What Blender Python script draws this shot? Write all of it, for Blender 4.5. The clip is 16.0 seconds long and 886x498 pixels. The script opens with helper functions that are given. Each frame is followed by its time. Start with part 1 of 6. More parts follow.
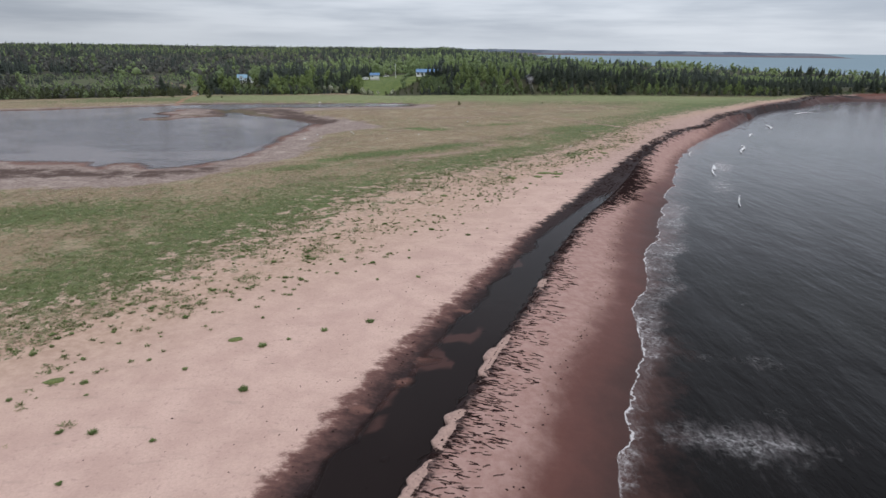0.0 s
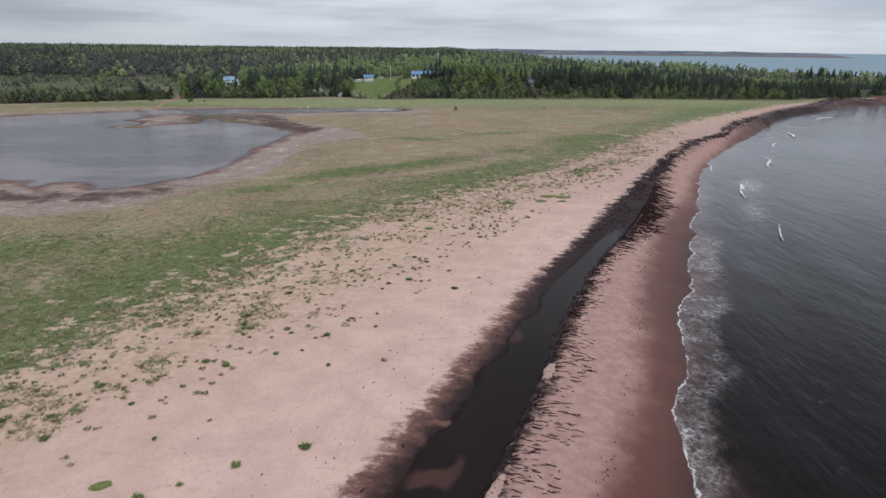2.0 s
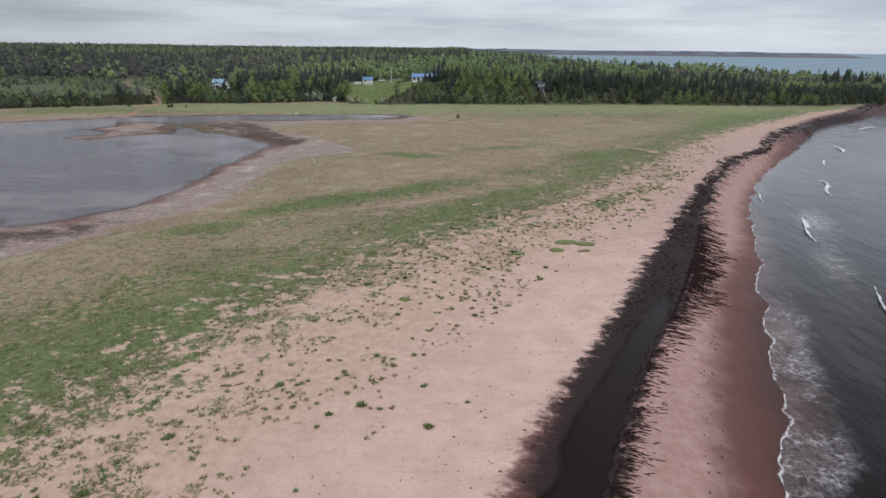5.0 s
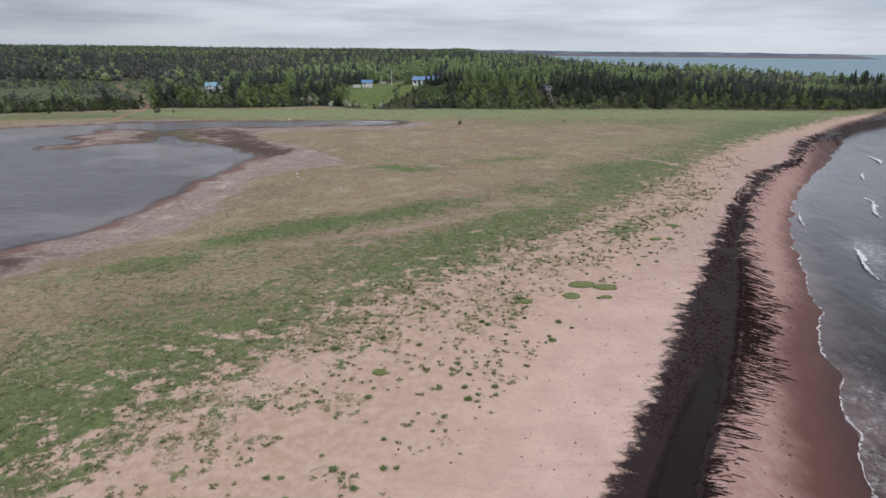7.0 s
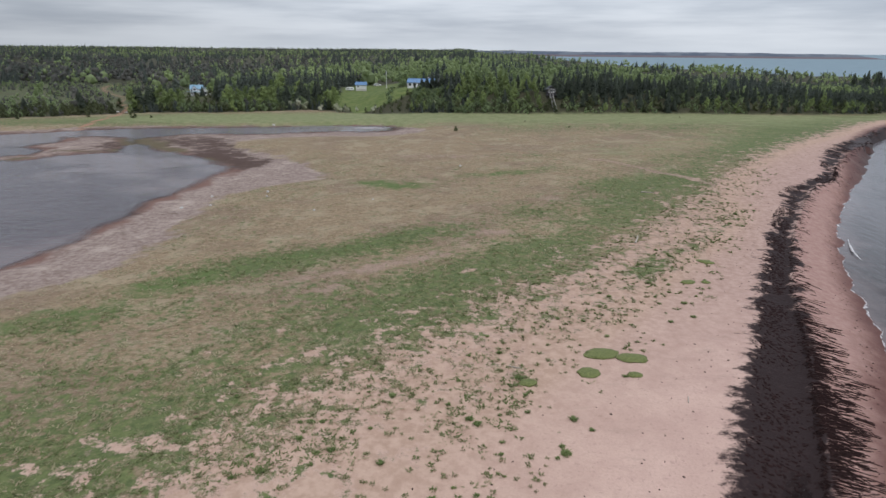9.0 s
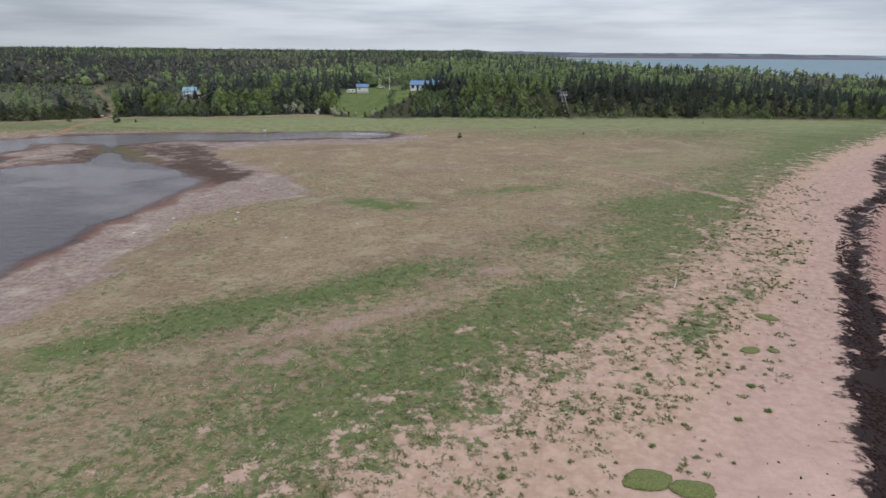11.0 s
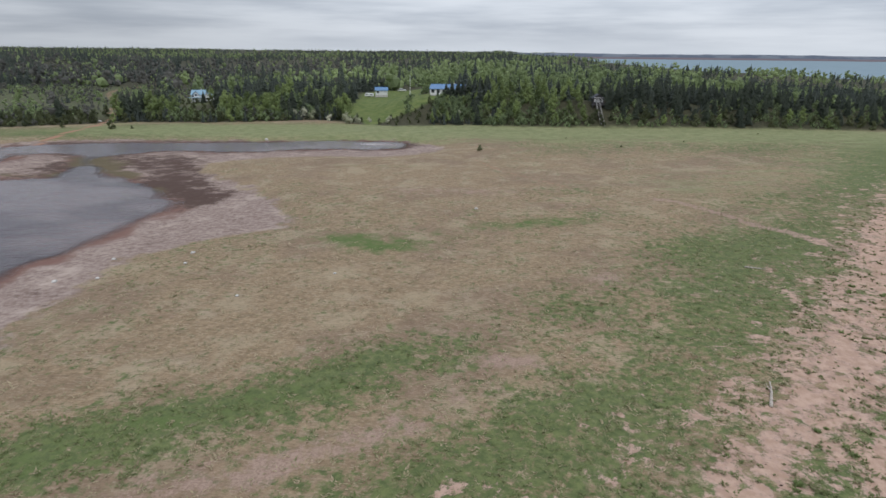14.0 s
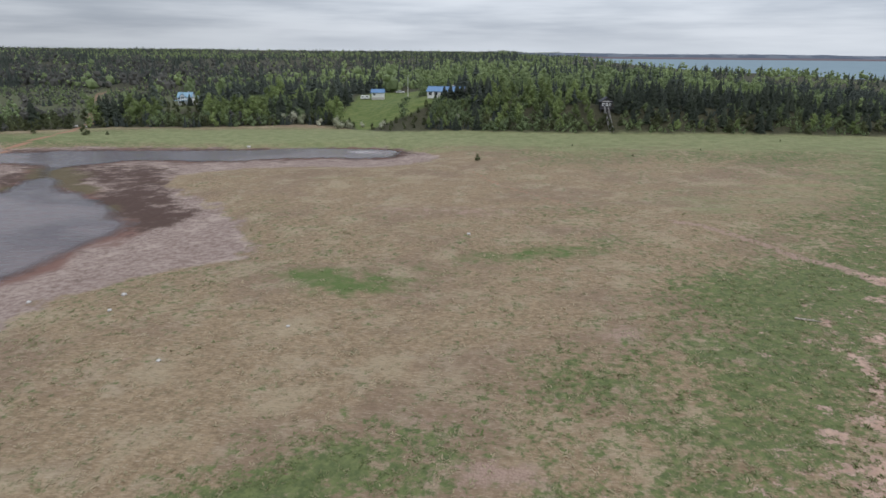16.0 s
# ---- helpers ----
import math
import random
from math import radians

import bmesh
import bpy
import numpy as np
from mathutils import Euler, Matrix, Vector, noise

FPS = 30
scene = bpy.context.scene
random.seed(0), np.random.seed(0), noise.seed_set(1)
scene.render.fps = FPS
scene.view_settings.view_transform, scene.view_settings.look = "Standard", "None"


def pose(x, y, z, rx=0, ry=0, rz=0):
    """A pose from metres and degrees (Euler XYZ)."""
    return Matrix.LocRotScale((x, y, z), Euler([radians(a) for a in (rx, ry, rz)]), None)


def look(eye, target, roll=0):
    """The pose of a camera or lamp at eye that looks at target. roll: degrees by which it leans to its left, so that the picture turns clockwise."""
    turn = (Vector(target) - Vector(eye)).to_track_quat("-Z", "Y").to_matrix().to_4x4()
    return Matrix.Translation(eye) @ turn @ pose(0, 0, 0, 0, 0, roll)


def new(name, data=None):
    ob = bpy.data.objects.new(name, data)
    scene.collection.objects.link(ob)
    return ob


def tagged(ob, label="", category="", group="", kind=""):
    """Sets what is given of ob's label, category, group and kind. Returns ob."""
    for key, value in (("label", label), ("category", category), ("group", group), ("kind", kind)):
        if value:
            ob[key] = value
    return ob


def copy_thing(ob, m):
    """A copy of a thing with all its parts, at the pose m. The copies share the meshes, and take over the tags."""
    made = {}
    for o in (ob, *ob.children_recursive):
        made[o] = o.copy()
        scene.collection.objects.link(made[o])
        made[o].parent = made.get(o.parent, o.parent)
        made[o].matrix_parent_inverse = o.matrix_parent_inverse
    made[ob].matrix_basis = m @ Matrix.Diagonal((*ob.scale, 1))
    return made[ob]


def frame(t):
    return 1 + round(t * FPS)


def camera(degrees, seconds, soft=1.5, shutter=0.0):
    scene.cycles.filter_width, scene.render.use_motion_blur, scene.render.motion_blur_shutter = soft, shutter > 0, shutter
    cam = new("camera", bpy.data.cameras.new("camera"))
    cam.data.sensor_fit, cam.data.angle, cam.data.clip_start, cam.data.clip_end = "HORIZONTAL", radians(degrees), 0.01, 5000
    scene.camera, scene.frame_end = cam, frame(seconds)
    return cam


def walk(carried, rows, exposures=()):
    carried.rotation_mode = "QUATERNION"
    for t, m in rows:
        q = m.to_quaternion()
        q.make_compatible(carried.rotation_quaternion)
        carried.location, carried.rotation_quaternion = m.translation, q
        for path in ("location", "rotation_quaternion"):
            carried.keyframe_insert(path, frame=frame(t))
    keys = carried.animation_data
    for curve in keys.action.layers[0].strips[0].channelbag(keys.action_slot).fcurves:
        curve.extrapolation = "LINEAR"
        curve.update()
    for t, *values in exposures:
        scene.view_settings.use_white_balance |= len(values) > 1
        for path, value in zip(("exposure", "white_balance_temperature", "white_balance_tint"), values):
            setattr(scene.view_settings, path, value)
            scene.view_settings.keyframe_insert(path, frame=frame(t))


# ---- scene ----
cam = camera(71.9, 16.0, soft=1.5, shutter=0.25)
EYE, TILT, LEAN, TURN = 24.0, 0.12, -0.65, 0.0
METRES = EYE / 1.5 * 7.772
ROWS = [
    (0.0, 0.0, 0.0, 0.0, -0.0, -18.48, 0.0),
    (0.5, 0.0048, 0.0337, 0.0006, 0.02, -18.52, -0.06),
    (1.0, 0.0093, 0.0699, 0.0012, 0.03, -18.54, -0.03),
    (1.5, 0.0137, 0.1074, 0.0022, 0.06, -18.5, 0.0),
    (2.0, 0.0179, 0.1433, 0.0035, 0.08, -18.51, 0.03),
    (2.5, 0.0224, 0.1772, 0.0044, 0.11, -18.52, 0.05),
    (3.0, 0.0272, 0.2105, 0.0047, 0.15, -18.55, 0.01),
    (3.5, 0.0319, 0.2439, 0.0048, 0.19, -18.55, -0.01),
    (4.0, 0.0349, 0.2767, 0.0051, 0.38, -18.54, -0.03),
    (6.5, 0.0469, 0.4244, 0.0071, 1.34, -18.45, 0.08),
    (7.0, 0.0502, 0.4535, 0.0068, 1.36, -18.41, 0.09),
    (7.5, 0.0532, 0.4843, 0.0066, 1.38, -18.41, 0.11),
    (8.0, 0.0562, 0.5164, 0.0065, 1.41, -18.41, 0.11),
    (8.5, 0.0598, 0.5491, 0.0063, 1.43, -18.39, 0.12),
    (9.0, 0.0625, 0.5823, 0.0059, 1.45, -18.36, 0.15),
    (11.5, 0.0759, 0.7417, 0.0027, 2.63, -18.26, 0.16),
    (12.0, 0.0787, 0.771, 0.0026, 3.01, -18.25, 0.16),
    (12.5, 0.0813, 0.7995, 0.0024, 3.44, -18.25, 0.17),
    (13.0, 0.084, 0.8272, 0.0022, 3.91, -18.22, 0.16),
    (13.5, 0.087, 0.8544, 0.002, 4.46, -18.19, 0.15),
    (14.0, 0.0903, 0.8816, 0.0022, 5.07, -18.17, 0.13),
    (14.5, 0.0932, 0.9085, 0.0022, 5.46, -18.16, 0.13),
    (15.0, 0.0954, 0.9359, 0.0019, 5.48, -18.14, 0.15),
    (15.5, 0.0975, 0.9647, 0.002, 5.5, -18.16, 0.18),
    (16.0, 0.0996, 0.9947, 0.0023, 5.51, -18.17, 0.19),
]
walk(cam, [(t, pose(0, 0, EYE, TILT, LEAN, TURN) @ pose(METRES * x, METRES * y, METRES * z, 90 + pitch, roll, yaw)) for t, x, y, z, yaw, pitch, roll in ROWS],
     exposures=[(0.0, 0.0), (16.0, 0.0)])

# ---------------------------------------------------------------- node helpers


def node(nt, kind, **values):
    n = nt.nodes.new(kind)
    for key, value in values.items():
        if key.startswith("p_"):
            if key == "p_operation":
                n.operation = value
            elif key == "p_type":
                n.interpolation_type = value
            elif key == "p_attr":
                n.attribute_name = value
            continue
        sock = n.inputs[int(key[1:])] if key[0] == "i" and key[1:].isdigit() else n.inputs[key.replace("_", " ")]
        if isinstance(value, bpy.types.NodeSocket):
            nt.links.new(value, sock)
        else:
            sock.default_value = value
    return n


def attr(nt, name):
    return node(nt, "ShaderNodeAttribute", p_attr=name).outputs["Fac"]


def calc(nt, op, a, b=0.0):
    return node(nt, "ShaderNodeMath", p_operation=op, i0=a, i1=b).outputs[0]


def ease(nt, x, lo, hi, a=0.0, b=1.0):
    return node(nt, "ShaderNodeMapRange", p_type="SMOOTHSTEP", Value=x, From_Min=lo, From_Max=hi, To_Min=a, To_Max=b).outputs[0]


def blend(nt, fac, a, b):
    n = nt.nodes.new("ShaderNodeMix")
    n.data_type = "RGBA"
    for sock, value in ((n.inputs[0], fac), (n.inputs[6], a), (n.inputs[7], b)):
        if isinstance(value, bpy.types.NodeSocket):
            nt.links.new(value, sock)
        else:
            sock.default_value = value if isinstance(value, float) else (*value, 1.0)
    return n.outputs[2]


def place(nt, stretch=(1, 1, 1), turn=0.0):
    tc = nt.nodes.new("ShaderNodeTexCoord")
    return node(nt, "ShaderNodeMapping", Vector=tc.outputs["Object"], Scale=stretch, Rotation=(0, 0, turn)).outputs[0]


def grain(nt, scale, detail=4.0, rough=0.6, stretch=(1, 1, 1), turn=0.0, vec=None):
    return node(nt, "ShaderNodeTexNoise", Vector=vec or place(nt, stretch, turn), Scale=scale, Detail=detail, Roughness=rough).outputs["Fac"]


def material(name, rough=0.8):
    m = bpy.data.materials.new(name)
    m.use_nodes = True
    b = m.node_tree.nodes["Principled BSDF"]
    b.inputs["Roughness"].default_value = rough
    return m, m.node_tree, b


def link(nt, out, b, socket):
    nt.links.new(out, b.inputs[socket])


def bumped(nt, b, height, strength, distance):
    n = node(nt, "ShaderNodeBump", Height=height, Strength=strength, Distance=distance)
    nt.links.new(n.outputs[0], b.inputs["Normal"])


# ---------------------------------------------------------------- sky and sun
world = bpy.data.worlds.new("sky")
scene.world = world
world.use_nodes = True
wt = world.node_tree
back = wt.nodes["Background"]
sky = wt.nodes.new("ShaderNodeTexSky")
sky.sky_type, sky.sun_disc, sky.sun_elevation, sky.sun_rotation = "NISHITA", False, radians(48), radians(200)
tc = wt.nodes.new("ShaderNodeTexCoord")
flow = node(wt, "ShaderNodeMapping", Vector=tc.outputs["Generated"], Scale=(1.8, 1.8, 17.0)).outputs[0]
fine = node(wt, "ShaderNodeMapping", Vector=tc.outputs["Generated"], Scale=(4.0, 4.0, 48.0)).outputs[0]
bank = calc(wt, "ADD", calc(wt, "MULTIPLY", grain(wt, 1.3, 5, 0.55, vec=flow), 0.7), calc(wt, "MULTIPLY", grain(wt, 1.0, 4, 0.5, vec=fine), 0.3))
rise = node(wt, "ShaderNodeSeparateXYZ", Vector=tc.outputs["Generated"]).outputs["Z"]
cloud = blend(wt, ease(wt, bank, 0.36, 0.62), (0.405, 0.45, 0.53), (0.645, 0.69, 0.765))
cloud = blend(wt, ease(wt, rise, 0.0, 0.03, 0.55, 0.0), cloud, (0.65, 0.70, 0.77))
east = node(wt, "ShaderNodeSeparateXYZ", Vector=tc.outputs["Generated"]).outputs["X"]
lift = calc(wt, "ADD", calc(wt, "MULTIPLY", calc(wt, "MAXIMUM", rise, 0.0), 1.1), calc(wt, "ADD", ease(wt, east, -0.6, -0.1, -0.14, 0.05), calc(wt, "ADD", calc(wt, "MULTIPLY", east, 0.05), 1.0)))
over = node(wt, "ShaderNodeVectorMath", i0=cloud, i1=(1, 1, 1))
over.operation = "SCALE"
wt.links.new(lift, over.inputs["Scale"])
dim = node(wt, "ShaderNodeVectorMath", i0=sky.outputs[0])
dim.operation = "SCALE"
dim.inputs["Scale"].default_value = 0.1
wt.links.new(blend(wt, 0.93, dim.outputs[0], over.outputs[0]), back.inputs["Color"])
back.inputs["Strength"].default_value = 1.0

sun = new("sun", bpy.data.lights.new("sun", "SUN"))
sun.data.energy, sun.data.angle, sun.data.color = 0.6, radians(25), (1.0, 0.96, 0.9)
sun.matrix_world = look((60, -120, 180), (0, 0, 0))

# ---------------------------------------------------------------- plan of the coast


def spline(points, step=6.0, ahead=0.0, behind=0.0):
    """A smooth line through a few points, lengthened straight on at its ends."""
    p = np.array(points, float)
    q = np.vstack([2 * p[0] - p[1], p, 2 * p[-1] - p[-2]])
    out = []
    for a, b, c, d in zip(q, q[1:], q[2:], q[3:]):
        n = int(min(8, max(1, np.linalg.norm(c - b) // step)))
        for u in np.arange(n) / n:
            out.append(0.5 * (2 * b + (c - a) * u + (2 * a - 5 * b + 4 * c - d) * u ** 2 + (3 * b - a - 3 * c + d) * u ** 3))
    out.append(p[-1])
    if behind:
        out.insert(0, p[0] + (p[0] - p[2]) / np.linalg.norm(p[0] - p[2]) * behind)
    if ahead:
        out.append(p[-1] + (p[-1] - p[-3]) / np.linalg.norm(p[-1] - p[-3]) * ahead)
    return np.array(out)


def side(line, x, y):
    """Distance from a line, positive to the right of its way."""
    best, sign = np.full(x.shape, 1e18), np.ones(x.shape)
    for (ax, ay), (bx, by) in zip(line, line[1:]):
        dx, dy = bx - ax, by - ay
        u = np.clip(((x - ax) * dx + (y - ay) * dy) / (dx * dx + dy * dy + 1e-9), 0, 1)
        ex, ey = x - ax - u * dx, y - ay - u * dy
        d = ex * ex + ey * ey
        near = d < best
        best = np.where(near, d, best)
        sign = np.where(near, np.where(ex * dy - ey * dx >= 0, 1.0, -1.0), sign)
    return np.sqrt(best) * sign


def within(loop, x, y):
    """Distance from a closed line, positive inside."""
    p = np.vstack([loop, loop[:1]])
    inside = np.zeros(x.shape, bool)
    for (ax, ay), (bx, by) in zip(p, p[1:]):
        cross = ((ay > y) != (by > y)) & (x < (bx - ax) * (y - ay) / (by - ay + 1e-12) + ax)
        inside ^= cross
    return np.abs(side(p, x, y)) * np.where(inside, 1, -1)


WRACK_IN = spline([(-14, 18), (-10, 28), (-7, 36), (-4, 44), (1, 55), (6, 66), (10, 75), (14, 83), (19, 92), (25, 103), (30, 113), (37, 127), (45, 143), (51, 154), (60, 169),
                   (66, 181), (71, 187), (79, 194), (95, 220), (111, 241), (134, 265), (156, 288), (176, 310), (199, 333), (235, 339), (262, 345)], 4, 200, 450)
WRACK_OUT = spline([(-6, 18), (-2, 28), (0.5, 34), (4.2, 44), (7, 51), (11, 61), (14, 70), (17, 77), (20, 84), (23, 90), (27, 97), (32, 107), (38, 120), (44, 134), (50, 146), (57, 159),
                    (67, 175), (75, 186), (82, 193), (92, 209), (111, 233), (130, 251), (147, 268), (160, 283), (177, 304), (201, 328), (236, 334), (263, 340)], 4, 200, 450)
SHORE = spline([(7, 18), (11, 30), (14, 40), (17.5, 48), (20, 58), (24.8, 70), (31.8, 87), (38.8, 104), (44.8, 118), (52, 134), (58.5, 150), (72, 174), (85, 192), (104, 218), (128, 254),
                (146, 275), (164, 290), (177, 302), (202, 325), (236, 332), (300, 342), (360, 370), (420, 430), (440, 520), (390, 620), (300, 780), (240, 1000), (225, 1600), (270, 2600), (470, 5400)], 8, 900, 450)
MEADOW = spline([(-75, 20), (-50, 42), (-42, 52), (-33, 60), (-31, 66), (-27, 76), (-22, 86), (-17, 96), (-12, 104), (-8, 110), (-2, 116), (5, 124), (12, 131), (20, 138), (28, 147),
                 (37, 160), (50, 179), (68, 206), (96, 238), (124, 266), (145, 288), (166, 303)], 5, 200, 450)
TUFTS = spline([(-45, 20), (-32, 39), (-25, 46), (-20, 56), (-13, 64), (-5, 75), (2, 85), (8, 98), (13, 109), (19, 118), (27, 128), (36, 140), (43, 150), (53, 167), (60, 181),
                (72, 201), (99, 233), (128, 262), (150, 286), (172, 303)], 5, 200, 450)
DAMP = spline([(2, 18), (5, 28), (7, 33), (10, 42), (15, 52), (20, 64), (25, 80), (32, 97), (38.2, 110), (45.8, 122), (53, 138), (60, 152), (74, 176), (100, 213), (126, 250), (143, 270), (163, 289), (177, 303), (202, 326.5), (237, 333)], 5, 200, 450)
POND = spline([(-230, 90), (-150, 112), (-105, 126), (-83, 130), (-70, 127), (-62, 125.5), (-55, 128), (-47.5, 139), (-44.5, 155), (-45, 170), (-43.5, 185), (-42.5, 200), (-43, 209.5), (-48, 213),
               (-57, 223), (-64, 227), (-72, 231), (-77, 239), (-84, 246), (-82, 254), (-72, 259.5), (-55, 261.5), (-38, 267.5), (-20, 271), (-13, 279), (-17, 286.5), (-38, 285.5), (-60, 279.5),
               (-90, 275), (-110, 268), (-130, 255), (-165, 236), (-230, 215), (-330, 190)], 4)
MUD = spline([(-240, 62), (-150, 85), (-90, 102), (-64, 106), (-52, 110), (-46, 118), (-41, 130), (-34, 138), (-32, 152), (-34, 168), (-34, 178), (-28, 186), (-19, 193), (-22, 202), (-27, 211),
              (-36, 221), (-49, 232), (-54, 240), (-47, 249), (-34, 255), (-16, 257), (-5, 265), (-2, 272), (-9, 281), (-20, 289), (-60, 282), (-95, 278), (-115, 271), (-170, 240),
              (-240, 220), (-345, 195)], 4)
ISLET = spline([(-103, 212), (-96, 213), (-91, 219), (-86, 224), (-80, 226), (-81.5, 233), (-85, 241), (-89, 249), (-98, 252), (-107, 250), (-103, 242), (-106, 233), (-98, 227), (-97, 220), (-103, 217)], 4)
BARS = [spline([(-106, 135), (-89, 132.5), (-78, 131.8), (-75.5, 129.5), (-77, 124.5), (-90, 120), (-106, 122)], 4), spline([(-72, 125), (-71, 131), (-66.5, 132.5), (-62.5, 126), (-62, 122), (-70, 120)], 4)]
WOOD_X = np.array([-3000, -400, -240, -192, -163, -142, -124, -109, -89, -74, -50, -35, -22, 0, 31, 64, 130, 160, 185, 235, 300, 360, 420, 3000.0])
WOOD_Y = np.array([150, 215, 250, 271, 285, 295, 306, 313, 315, 322, 328, 316, 311, 315, 311, 312, 313, 316, 326, 344, 352, 380, 445, 3000.0])
BANK_X = np.array([-600, -130, -112, -75, -36, -15, 10, 45, 120, 180, 300, 900.0])
BANK_Z = np.array([0.8, 0.8, 2.4, 3.2, 3.2, 7.6, 8.0, 7.2, 5.4, 2.8, 2.2, 2.5])
BANK_W = np.array([60, 60, 45, 40, 50, 30, 24, 15, 16, 14, 14, 14.0])
SEA_Z, POND_Z = -1.3, -1.1
SHOALS = [(2.2, 54, 0.9, 0.45), (-3.5, 31.6, 0.6, 0.4), (-3.9, 29, 0.5, 0.4), (-0.8, 44.4, 1.4, 0.8), (-2.5, 41, 0.9, 0.9), (6.0, 63, 0.6, 0.4), (7.5, 68.5, 0.6, 0.7), (-5.5, 37, 0.9, 0.5), (3.8, 49.5, 0.7, 0.35)]
# thick clumps of grass on the low dunes: x, y, half length, half width, turn, weight
DUNES = [(48, 161, 9, 2.4, 57, 1.0), (40, 150, 6, 2.2, 55, 0.95), (31, 139, 8, 2.4, 52, 0.9), (23, 127, 7, 2.2, 50, 0.75), (13, 114, 6, 2.0, 50, 0.55), (62, 185, 6, 1.6, 57, 0.3)]
ROAD = spline([(-113, 263), (-115, 273), (-117.5, 285), (-121, 306), (-128, 326), (-140, 342), (-150, 366), (-164, 384), (-178, 402), (-205, 450), (-212, 520)], 5)
PATH_E = spline([(38, 213), (41.5, 210.5), (45.6, 204.5), (48.5, 198.5), (51.5, 194), (53.5, 189), (55.5, 185)], 3)
PATH_W = spline([(6.4, 250), (10.8, 239.3), (15.5, 231.8), (24, 222)], 3)


def hashed(ix, iy, seed):
    v = np.sin(ix * 127.1 + iy * 311.7 + seed * 74.7) * 43758.5453
    return v - np.floor(v)


def rough_field(x, y, size, seed=0, octaves=3):
    """Smooth noise from 0 to 1 with features of that size in metres."""
    total, amp, norm = 0.0, 1.0, 0.0
    for o in range(octaves):
        u, v = x / size * 2 ** o, y / size * 2 ** o
        iu, iv = np.floor(u), np.floor(v)
        fu, fv = u - iu, v - iv
        fu, fv = fu * fu * (3 - 2 * fu), fv * fv * (3 - 2 * fv)
        a, b = hashed(iu, iv, seed + o), hashed(iu + 1, iv, seed + o)
        c, d = hashed(iu, iv + 1, seed + o), hashed(iu + 1, iv + 1, seed + o)
        total = total + amp * ((a + (b - a) * fu) * (1 - fv) + (c + (d - c) * fu) * fv)
        norm += amp
        amp *= 0.5
    return total / norm


def smooth(v, lo, hi):
    u = np.clip((v - lo) / (hi - lo), 0, 1)
    return u * u * (3 - 2 * u)


